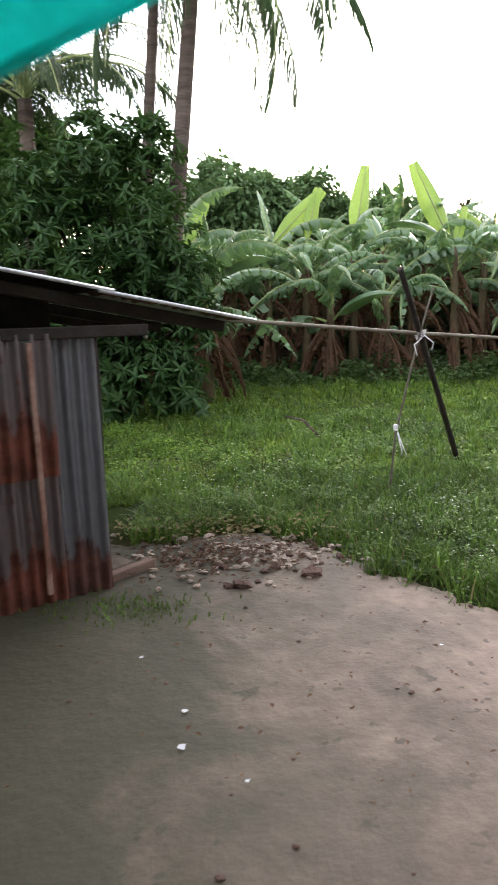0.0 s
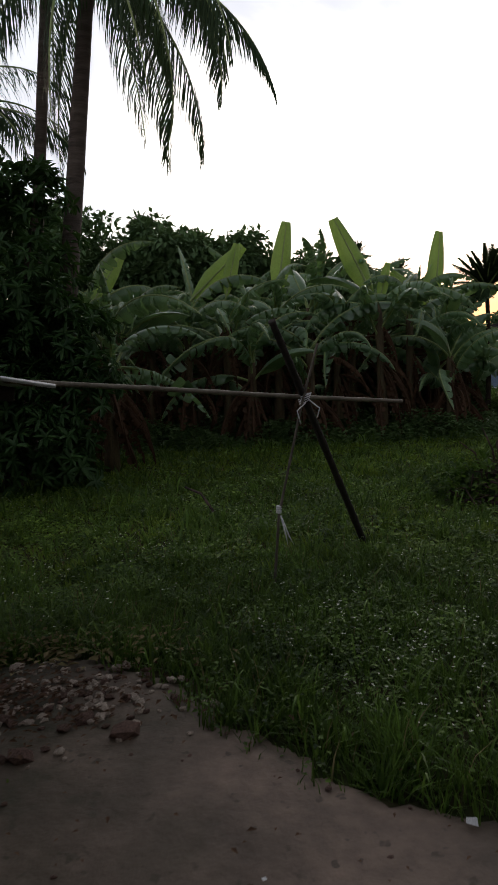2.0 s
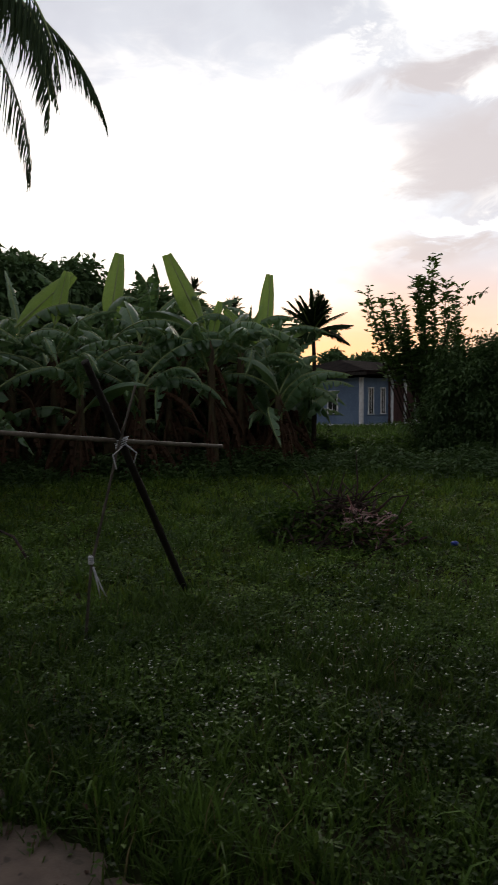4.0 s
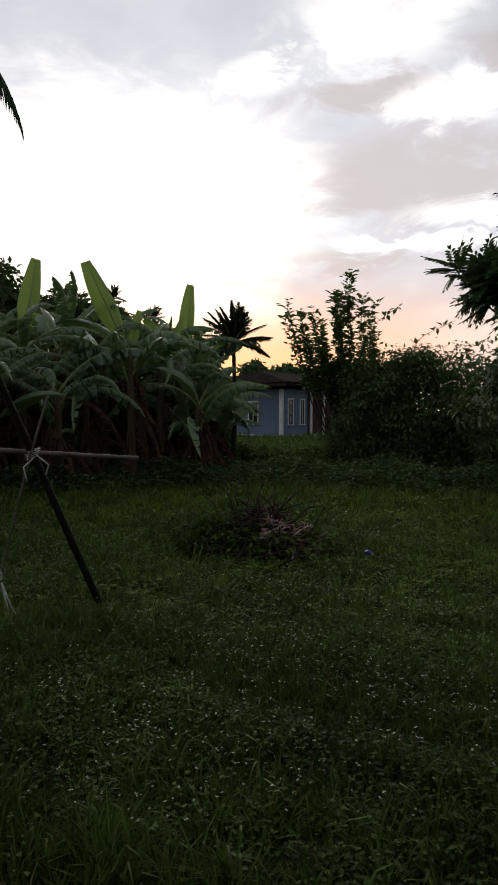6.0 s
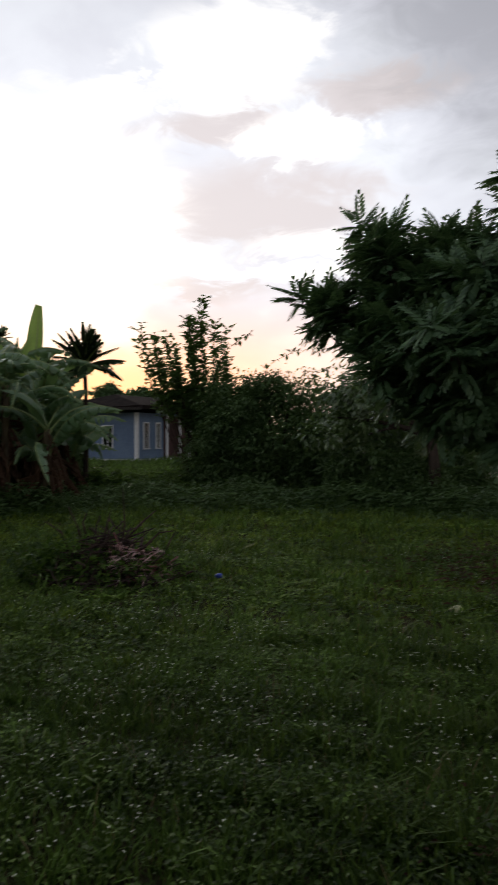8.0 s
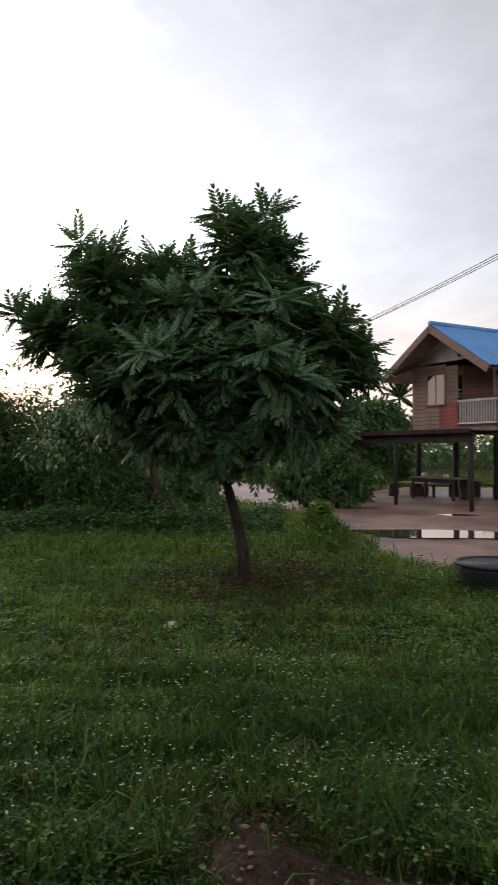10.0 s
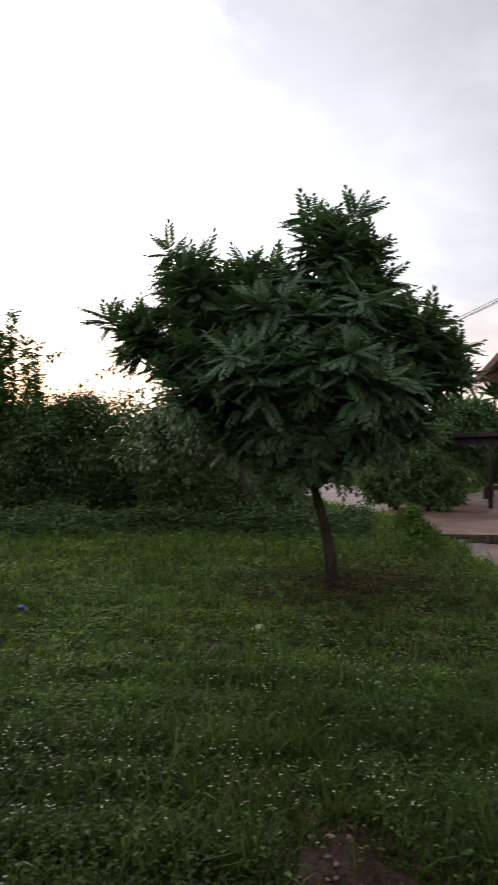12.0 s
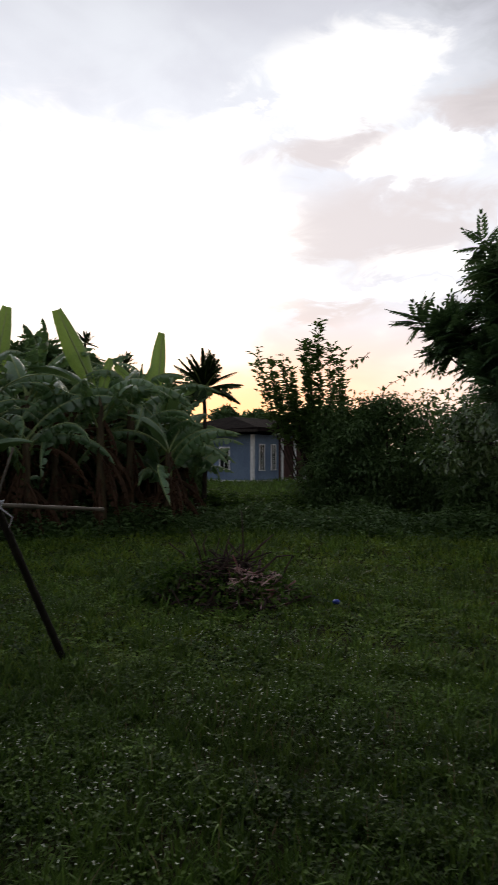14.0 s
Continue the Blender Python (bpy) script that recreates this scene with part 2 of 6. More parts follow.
PALMBARK = surface("palm_bark", (0.065, 0.05, 0.044), (0.135, 0.11, 0.095), 3.0, 0.9, 0, 0.8, 18, 0.8, stretch=(0.5, 0.5, 3))
MANGO = foliage("bush_leaf", (0.011, 0.036, 0.011), (0.048, 0.105, 0.03), (0.11, 0.22, 0.04), 0.2, 0.5, 0.22)
FEATHER = foliage("feather_leaf", (0.03, 0.075, 0.034), (0.105, 0.185, 0.08), (0.2, 0.34, 0.09), 0.2, 0.5, 0.38)
PALE = foliage("pale_shrub_leaf", (0.05, 0.11, 0.03), (0.11, 0.20, 0.06), (0.2, 0.32, 0.06), 0.3, 0.5, 0.3)
HEDGE = foliage("hedge_leaf", (0.032, 0.07, 0.024), (0.125, 0.205, 0.07), (0.14, 0.24, 0.05), 0.25, 0.55, 0.3)
GLOSSY = foliage("glossy_shrub_leaf", (0.045, 0.09, 0.03), (0.15, 0.22, 0.085), (0.2, 0.32, 0.06), 0.2, 0.22, 1.0)
FARLEAF = foliage("distant_leaf", (0.055, 0.11, 0.045), (0.15, 0.25, 0.11), (0.15, 0.22, 0.06), 0.2, 0.6, 0.2)
BAMBOO = surface("weathered_bamboo", (0.11, 0.092, 0.07), (0.2, 0.175, 0.14), 7.0, 0.6, 0, 0.2, 60, 0.8, stretch=(1, 1, 1))
OLDCANE = surface("grey_cane", (0.06, 0.05, 0.04), (0.14, 0.12, 0.095), 7.0, 0.7, 0, 0.2, 60, 0.8)
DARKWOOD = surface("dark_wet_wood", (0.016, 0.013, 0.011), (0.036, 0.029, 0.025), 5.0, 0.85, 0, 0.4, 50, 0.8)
OLDWOOD = surface("old_timber", (0.085, 0.052, 0.042), (0.19, 0.125, 0.10), 3.0, 0.8, 0, 0.3, 40, 0.8, object_mix=0.7, stretch=(1, 1, 3))
RUSTY = tin("rusty_tin", (0.15, 0.125, 0.13), (0.15, 0.042, 0.026), 0.46)
GREYTIN = tin("grey_tin", (0.16, 0.165, 0.19), (0.095, 0.036, 0.028), 0.36)
EDGETIN = plain("bright_sheet_edge", (0.62, 0.64, 0.68), 0.35, 0.3)
ROOFTIN = tin("roof_tin", (0.40, 0.42, 0.45), (0.16, 0.09, 0.06), 0.15)
TWIG = surface("dry_twig", (0.032, 0.021, 0.019), (0.09, 0.055, 0.048), 9.0, 0.9, 0, 0.4, 60)
PINKTWIG = surface("stripped_twig", (0.26, 0.10, 0.095), (0.75, 0.54, 0.53), 7.0, 0.85, 0, 0.3, 60)
RUSTSTREAK = surface("rust_streak_tint", (0.17, 0.075, 0.05), (0.36, 0.24, 0.2), 4.0, 0.85, 0, 0.3, 40, 0.9)
STONE = surface("rubble", (0.24, 0.19, 0.15), (0.48, 0.40, 0.34), 8.0, 0.9, 0, 0.5, 60, object_mix=0.6)
BROWNSTONE = surface("brown_clod", (0.07, 0.042, 0.034), (0.17, 0.105, 0.085), 8.0, 0.95, 0, 0.6, 50, object_mix=0.6)
PINKSTONE = surface("pink_stone", (0.24, 0.13, 0.12), (0.5, 0.34, 0.31), 8.0, 0.9, 0, 0.5, 60, object_mix=0.6)
WHITE = plain("white_paint", (0.80, 0.81, 0.82), 0.6)
BLUEWALL = surface("blue_grey_boarding", (0.115, 0.17, 0.265), (0.15, 0.215, 0.315), 1.2, 0.7, 0, 0.1, 30, 0.6)
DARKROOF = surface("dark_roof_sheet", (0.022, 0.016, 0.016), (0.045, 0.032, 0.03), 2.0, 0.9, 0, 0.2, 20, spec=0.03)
HOUSEROOF = surface("house_roof_sheet", (0.009, 0.007, 0.007), (0.02, 0.015, 0.014), 2.0, 0.9, 0, 0.2, 20, spec=0.02)
BLUEROOF = surface("blue_roof_tile", (0.07, 0.20, 0.42), (0.11, 0.27, 0.52), 1.5, 0.5, 0, 0.2, 20, object_mix=0.5)
REDWOOD = surface("red_painted_board", (0.13, 0.024, 0.022), (0.2, 0.05, 0.04), 3.0, 0.7, 0, 0.2, 30)
GREYBOARD = surface("grey_gable_board", (0.34, 0.31, 0.31), (0.46, 0.43, 0.42), 2.0, 0.8, 0, 0.1, 30)
CURTAIN = surface("dark_red_curtain", (0.05, 0.025, 0.022), (0.09, 0.045, 0.04), 4.0, 0.9, 0, 0.2, 30, stretch=(6, 6, 0.3))
TARP = foliage("turquoise_tarpaulin", (0.01, 0.46, 0.46), (0.02, 0.58, 0.56), (0.02, 0.75, 0.72), 0.55, 0.5, 0.3)
BLUEPLASTIC = plain("blue_plastic", (0.02, 0.06, 0.40), 0.4)
YELLOWSTONE = surface("yellow_stone", (0.40, 0.42, 0.20), (0.5, 0.5, 0.32), 8.0, 0.9)
BLACK = plain("black_rubber", (0.02, 0.02, 0.022), 0.55)
CLOTH = surface("white_rag", (0.55, 0.55, 0.58), (0.7, 0.7, 0.72), 9.0, 0.9)
WIRE = plain("cable_sheath", (0.10, 0.09, 0.10), 0.6)
CONCRETE = surface("concrete", (0.30, 0.29, 0.27), (0.42, 0.41, 0.39), 4.0, 0.9, 0, 0.3, 40)

GLASS = bpy.data.materials.new("window_glass")
GLASS.use_nodes = True
_g = Tree(GLASS.node_tree)
_b = _g.n("ShaderNodeBsdfPrincipled", Base_Color=(0.02, 0.022, 0.025, 1), Roughness=0.06)
_b.inputs["Specular IOR Level"].default_value = 0.9
_g.t.links.new(_b.outputs[0], _g.n("ShaderNodeOutputMaterial").inputs["Surface"])
WATER = bpy.data.materials.new("puddle_water")
WATER.use_nodes = True
_g = Tree(WATER.node_tree)
_b = _g.n("ShaderNodeBsdfPrincipled", Base_Color=(0.05, 0.04, 0.032, 1), Roughness=0.03, IOR=1.33)
_bu = _g.n("ShaderNodeBump", Strength=0.03, Distance=0.01, Height=_g.noise(_g.n("ShaderNodeTexCoord").outputs["Object"], 6.0))
_g.t.links.new(_bu.outputs[0], _b.inputs["Normal"])
_g.t.links.new(_b.outputs[0], _g.n("ShaderNodeOutputMaterial").inputs["Surface"])


# ---- building helpers ----
def mesh_of(name, verts, faces, materials, slots=None, smooth=False):
    """A mesh from arrays; faces is one array or a list of arrays (triangles, quads)."""
    me = bpy.data.meshes.new(name)
    verts = np.asarray(verts, dtype=np.float32)
    faces = faces if isinstance(faces, list) else [faces]
    faces = [np.asarray(f, dtype=np.int32) for f in faces if len(f)]
    loops = np.concatenate([f.ravel() for f in faces])
    totals = np.concatenate([np.full(len(f), f.shape[1], dtype=np.int32) for f in faces])
    starts = np.concatenate([[0], np.cumsum(totals)[:-1]]).astype(np.int32)
    me.vertices.add(len(verts))
    me.vertices.foreach_set("co", verts.ravel())
    me.loops.add(len(loops))
    me.loops.foreach_set("vertex_index", loops)
    me.polygons.add(len(totals))
    me.polygons.foreach_set("loop_start", starts)
    if slots is not None:
        me.polygons.foreach_set("material_index", np.asarray(slots, dtype=np.int32))
    if smooth:
        me.polygons.foreach_set("use_smooth", np.ones(len(totals), dtype=bool))
    me.update(calc_edges=True)
    me.validate()
    for m in materials if isinstance(materials, (list, tuple)) else [materials]:
        me.materials.append(m)
    return me


def thing(name, at=(0, 0, 0), turn=0.0, label="", category="", group="", kind=""):
    ob = new(name)
    ob.matrix_basis = pose(*at, 0, 0, turn)
    ob.empty_display_size = 0.2
    return tagged(ob, label, category, group, kind)


def part(name, me, parent, label="", m=None):
    ob = new(name, me)
    ob.parent = parent
    if m is not None:
        ob.matrix_basis = m
    return tagged(ob, label)


def solid(name, me, label="", category="", group="", kind="", m=None):
    ob = new(name, me)
    if m is not None:
        ob.matrix_basis = m
    return tagged(ob, label, category, group, kind)


def box_arrays(x0, y0, z0, x1, y1, z1, bevel=0.0):
    bm = bmesh.new()
    bmesh.ops.create_cube(bm, size=1)
    for v in bm.verts:
        v.co = Vector((x0 if v.co.x < 0 else x1, y0 if v.co.y < 0 else y1, z0 if v.co.z < 0 else z1))
    if bevel:
        bmesh.ops.bevel(bm, geom=list(bm.edges), offset=bevel, segments=1, affect="EDGES")
    bm.normal_update()
    return bm


def box(name, a, b, material, bevel=0.006):
    bm = box_arrays(*a, *b, bevel)
    me = bpy.data.meshes.new(name)
    bm.to_mesh(me)
    bm.free()
    me.materials.append(material)
    return me


def tube(points, radii, sides=8, cap=True):
    """Arrays of a tapered tube along points."""
    pts = np.asarray(points, dtype=float)
    n = len(pts)
    rad = np.broadcast_to(np.asarray(radii, dtype=float), (n,))
    tang = np.gradient(pts, axis=0)
    tang /= np.linalg.norm(tang, axis=1)[:, None] + 1e-9
    ref = np.where(np.abs(tang[:, 2:3]) > 0.9, np.array([[1.0, 0, 0]]), np.array([[0, 0, 1.0]]))
    s = np.cross(tang, ref)
    s /= np.linalg.norm(s, axis=1)[:, None] + 1e-9
    for k in range(1, n):
        if s[k] @ s[k - 1] < 0:
            s[k] = -s[k]
    u = np.cross(s, tang)
    a = np.linspace(0, 2 * np.pi, sides, endpoint=False)
    ring = s[:, None] * np.cos(a)[None, :, None] + u[:, None] * np.sin(a)[None, :, None]
    v = (pts[:, None] + ring * rad[:, None, None]).reshape(-1, 3)
    i, j = np.meshgrid(np.arange(n - 1), np.arange(sides), indexing="ij")
    k = (j + 1) % sides
    f = np.stack([i * sides + j, i * sides + k, (i + 1) * sides + k, (i + 1) * sides + j], -1).reshape(-1, 4)
    tri = []
    if cap:
        v = np.concatenate([v, pts[:1], pts[-1:]])
        c0, c1 = n * sides, n * sides + 1
        for q in range(sides):
            tri.append((c0, (q + 1) % sides, q))
            tri.append((c1, (n - 1) * sides + q, (n - 1) * sides + (q + 1) % sides))
    return v, [f, np.array(tri, dtype=np.int32).reshape(-1, 3)]


def joined(pieces):
    """One set of arrays out of several (verts, [quads, tris])."""
    vs, qs, ts, off = [], [], [], 0
    for v, f in pieces:
        f = f if isinstance(f, list) else [f]
        vs.append(v)
        for arr in f:
            if len(arr):
                (qs if arr.shape[1] == 4 else ts).append(arr + off)
        off += len(v)
    out = []
    if qs:
        out.append(np.concatenate(qs))
    if ts:
        out.append(np.concatenate(ts))
    return np.concatenate(vs), out


def pole(name, points, radii, material, sides=8):
    return mesh_of(name, *tube(points, radii, sides), material, smooth=True)


def scattered(tv, tf, pos, fwd, upv, size):
    """Copies of a template (x forward, y across, z up) laid at pos along fwd."""
    f = fwd / (np.linalg.norm(fwd, axis=1)[:, None] + 1e-9)
    s = np.cross(upv, f)
    s /= np.linalg.norm(s, axis=1)[:, None] + 1e-9
    u = np.cross(f, s)
    size = np.asarray(size, dtype=float)
    if size.ndim == 1:
        size = np.repeat(size[:, None], 3, 1)
    t = tv[None] * size[:, None, :]
    v = pos[:, None] + t[..., 0:1] * f[:, None] + t[..., 1:2] * s[:, None] + t[..., 2:3] * u[:, None]
    faces = (tf[None] + (np.arange(len(pos)) * len(tv))[:, None, None]).reshape(-1, tf.shape[1])
    return v.reshape(-1, 3), faces


def unit(rng, n):
    d = rng.normal(size=(n, 3))
    return d / np.linalg.norm(d, axis=1)[:, None]


LEAF_V = np.array([(0, 0, 0), (0.45, 0.5, 0.10), (1, 0, -0.12), (0.45, -0.5, 0.10)], dtype=float)
LEAF_F = np.array([(0, 1, 2), (0, 2, 3)])
LONG_V = np.array([(0, 0, 0), (0.3, 0.5, 0.06), (0.7, 0.42, -0.03), (1, 0, -0.22), (0.7, -0.42, -0.03), (0.3, -0.5, 0.06)], dtype=float)
LONG_F = np.array([(0, 1, 2), (0, 2, 3), (0, 3, 4), (0, 4, 5)])


def inside(poly, x, y):
    x, y = np.asarray(x, dtype=float), np.asarray(y, dtype=float)
    hit = np.zeros(x.shape, dtype=bool)
    for (x0, y0), (x1, y1) in zip(poly, poly[1:] + poly[:1]):
        cross = (y0 > y) != (y1 > y)
        hit ^= cross & (x < (x1 - x0) * (y - y0) / (y1 - y0 + 1e-12) + x0)
    return hit


def edge_distance(poly, x, y):
    """Distance to the outline, positive inside."""
    d = np.full(np.shape(x), 1e9)
    for (x0, y0), (x1, y1) in zip(poly, poly[1:] + poly[:1]):
        ex, ey = x1 - x0, y1 - y0
        t = np.clip(((x - x0) * ex + (y - y0) * ey) / (ex * ex + ey * ey + 1e-12), 0, 1)
        d = np.minimum(d, np.hypot(x - x0 - t * ex, y - y0 - t * ey))
    return np.where(inside(poly, x, y), d, -d)


def wobble(x, y, s=1.0, seed=0.0):
    return (np.sin(x * 2.1 * s + seed) * np.cos(y * 1.7 * s - seed) + 0.5 * np.sin(x * 5.3 * s + y * 3.1 * s + 2 * seed) + 0.25 * np.sin(x * 11.0 * s - y * 9.0 * s + seed)) / 1.75


def ground_z(x, y):
    near = np.exp(-((x - 2) ** 2 + (y - 6) ** 2) / 500)
    return 0.02 * wobble(x, y, 0.6) * near


# ---- ground ----
YARD = [(-4.5, 4.2), (-0.97, 4.42), (-0.55, 4.32), (-0.13, 4.5), (0.1, 4.48), (0.38, 4.22), (0.56, 3.98), (0.76, 3.68), (0.95, 3.44), (1.1, 3.25), (1.36, 3.1), (1.56, 2.93), (2.0, 2.55),
        (2.5, 2.1), (2.9, 1.75), (3.6, 1.5), (4.6, 1.0), (6.0, -2.0), (6.0, -5.0), (-5.0, -5.0)]
BARE = [(2.95, 1.7), (3.0, 2.4), (3.2, 2.6), (3.48, 2.64), (3.6, 2.48), (3.45, 2.2), (3.42, 1.9), (3.6, 1.5)]
LANE = [(9.6, 2.8), (9.95, 3.5), (10.9, 4.7), (12.4, 5.6), (14.3, 7.0), (16.0, 8.4), (18.1, 11.5), (21.5, 15.9), (26.5, 22.0), (31.0, 21.0), (26.5, 14.0), (23.5, 11.2), (30.0, 11.0),
        (33.0, 2.0), (28.0, -6.0), (15.0, -6.0), (9.0, -1.0)]

rng = np.random.default_rng(5)
axis = np.concatenate([[-900, -400, -200, -100, -60, -40, -28, -20], np.arange(-14, 34, 0.5), [36, 42, 50, 65, 90, 140, 220, 420, 900]]).astype(float)
gx, gy = np.meshgrid(axis, axis, indexing="ij")
gv = np.stack([gx, gy, ground_z(gx, gy)], -1).reshape(-1, 3)
n = len(axis)
i, j = np.meshgrid(np.arange(n - 1), np.arange(n - 1), indexing="ij")
gf = np.stack([i * n + j, (i + 1) * n + j, (i + 1) * n + j + 1, i * n + j + 1], -1).reshape(-1, 4)
solid("ground", mesh_of("ground", gv, gf, EARTH, smooth=True), "dark green-brown earth under the grass", "ground", kind="structure")


def patch_of_ground(name, poly, step, material, lift, rough, label, kind="structure"):
    """A bare patch whose rim sinks under the ground sheet."""
    px, py = [p[0] for p in poly], [p[1] for p in poly]
    xs, ys = np.arange(min(px) - 0.3, max(px) + 0.3, step), np.arange(min(py) - 0.3, max(py) + 0.3, step)
    x, y = np.meshgrid(xs, ys, indexing="ij")
    d = edge_distance(poly, x, y) + 0.07 * wobble(x, y, 3.2, 1.0) + 0.05 * wobble(x, y, 9.0, 2.0)
    rim = np.clip((d + 0.10) / 0.2, 0, 1)
    z = ground_z(x, y) + lift * rim - 0.05 * (1 - rim) + rough * (wobble(x, y, 2.0, 2.0) + 0.6 * wobble(x, y, 6.0, 4.0)) * rim
    v = np.stack([x, y, z], -1).reshape(-1, 3)
    a, b = len(xs), len(ys)
    i, j = np.meshgrid(np.arange(a - 1), np.arange(b - 1), indexing="ij")
    f = np.stack([i * b + j, (i + 1) * b + j, (i + 1) * b + j + 1, i * b + j + 1], -1).reshape(-1, 4)
    keep = (rim.reshape(-1)[f] > 0).any(axis=1)
    return solid(name, mesh_of(name, v, f[keep], material, smooth=True), label, name.replace("_", " "), kind=kind)


patch_of_ground("dirt_yard", YARD, 0.06, DIRT, 0.03, 0.006, "bare packed grey-brown dirt yard with a ragged edge")
patch_of_ground("bare_patch", BARE, 0.05, REDEARTH, 0.02, 0.012, "small bare patch of dark reddish earth strewn with stones")
patch_of_ground("dirt_lane", LANE, 0.18, REDDIRT, 0.04, 0.02, "wet reddish dirt lane and yard with puddles")


def puddle(cx, cy, rx, ry, turn, z):
    a = np.linspace(0, 2 * np.pi, 40, endpoint=False)
    r = 1 + 0.16 * np.sin(3 * a + 1) + 0.1 * np.sin(5 * a)
    c, s = math.cos(turn), math.sin(turn)
    x, y = rx * r * np.cos(a), ry * r * np.sin(a)
    v = np.concatenate([[(cx, cy, z)], np.stack([cx + c * x - s * y, cy + s * x + c * y, np.full(40, z)], -1)])
    f = np.array([(0, k + 1, (k + 1) % 40 + 1) for k in range(40)])
    solid("puddle", mesh_of("puddle", v, f, WATER), "still rain puddle on the red dirt lane", "puddle", "puddles on the lane", kind="structure")


puddle(13.75, 4.35, 2.1, 0.62, math.atan2(-0.85, 0.35), 0.062)
puddle(17.6, 5.4, 0.5, 0.22, math.atan2(-0.85, 0.35), 0.055)


# ---- unseen plain wall and awning roof, added behind the start to shade the foreground ----
shade_home = thing("shade_home", (0, -1.6, 0), 0, "unseen rendered house wall with a deep awning roof, added to shade the foreground", "house", kind="structure")
part("wall", box("shade_home_wall", (-8, -0.2, 0), (7.5, 0, 5.4), CONCRETE), shade_home)
part("eaves", box("shade_home_eaves", (2.003, 0.003, 2.95), (7.5, 1.6, 3.02), DARKROOF), shade_home)
part("roof", box("shade_home_roof", (-8, 0.003, 2.95), (2.0, 3.4, 3.02), DARKROOF), shade_home)


# ---- plants: leaves ----
def leaf_cloud(rng, centres, radii, count, length, width, droop=0.5, template=(LEAF_V, LEAF_F), shell=0.55, clump=0):
    """Leaves spread through ellipsoid lobes, most of them near the skin."""
    centres, radii = np.asarray(centres, dtype=float), np.asarray(radii, dtype=float)
    if radii.ndim == 1:
        radii = np.repeat(radii[:, None], 3, 1)
    if clump:
        d = unit(rng, len(centres) * clump)
        own = np.repeat(np.arange(len(centres)), clump)
        small_c = centres[own] + d * radii[own] * rng.uniform(0.45, 1.0, len(own))[:, None]
        small_r = radii[own] * rng.uniform(0.22, 0.45, len(own))[:, None]
        centres, radii = np.concatenate([centres, small_c]), np.concatenate([radii * 0.6, small_r])
    vol = radii.prod(axis=1) ** (2 / 3)
    pick = rng.choice(len(centres), count, p=vol / vol.sum())
    d = unit(rng, count)
    r = rng.uniform(shell, 1.0, count) ** 0.6 * (1 + 0.22 * rng.normal(size=count))
    pos = centres[pick] + d * radii[pick] * r[:, None]
    pos[:, 2] = np.maximum(pos[:, 2], 0.05)
    fwd = d * 0.8 + 0.7 * unit(rng, count) + np.array([0, 0, -droop])
    size = rng.uniform(0.65, 1.25, count)
    return scattered(template[0], template[1], pos, fwd, np.array([0, 0, 1.0]) + 0.5 * unit(rng, count), np.stack([length * size, width * size, length * size], 1))


def limb_set(rng, foot, fork, tips, r0, r1=0.012):
    """Arrays of a trunk from foot to fork and of bent limbs to the tips."""
    foot, fork = np.array(foot, dtype=float), np.array(fork, dtype=float)
    t = np.linspace(0, 1, 9)[:, None]
    side = np.array([0.05, -0.03, 0])
    line = foot + (fork - foot) * t + side * np.sin(t * 3.1)
    trunk = tube(line, r0 * (1.25 - 0.45 * t[:, 0] + 0.35 * np.exp(-t[:, 0] * 14)), 10)
    limbs = []
    for tip in tips:
        tip = np.array(tip, dtype=float)
        s = np.linspace(0, 1, 7)[:, None]
        mid = rng.normal(size=3) * 0.12
        path = fork + (tip - fork) * s + mid * np.sin(s * np.pi) + np.array([0, 0, 0.12]) * np.sin(s * np.pi)
        limbs.append(tube(path, r0 * 0.62 * (1 - s[:, 0]) + r1, 6))
    return trunk, limbs


def tree(name, foot, fork, lobes, radii, count, length, width, leaf, r0, label, category="tree", group="", droop=0.4, seed=1, template=(LEAF_V, LEAF_F), limb_count=7, bark=None, shell=0.55, clump=9):
    rng = np.random.default_rng(seed)
    foot = np.array(foot, dtype=float)
    ob = thing(name, tuple(foot), 0, label, category, group)
    lobes = np.asarray(lobes, dtype=float) - foot
    fork = np.asarray(fork, dtype=float) - foot
    trunk, limbs = limb_set(rng, (0, 0, -0.05), fork, lobes[: limb_count], r0)
    part("trunk", mesh_of("trunk", *trunk, bark or BARK, smooth=True), ob)
    for limb in limbs:
        part("limb", mesh_of("limb", *limb, bark or BARK, smooth=True), ob)
    lobes[:, 2] += foot[2]
    v, f = leaf_cloud(rng, lobes, radii, count, length, width, droop, template, shell, clump)
    part("crown", mesh_of("crown", v, f, leaf), ob)
    return ob


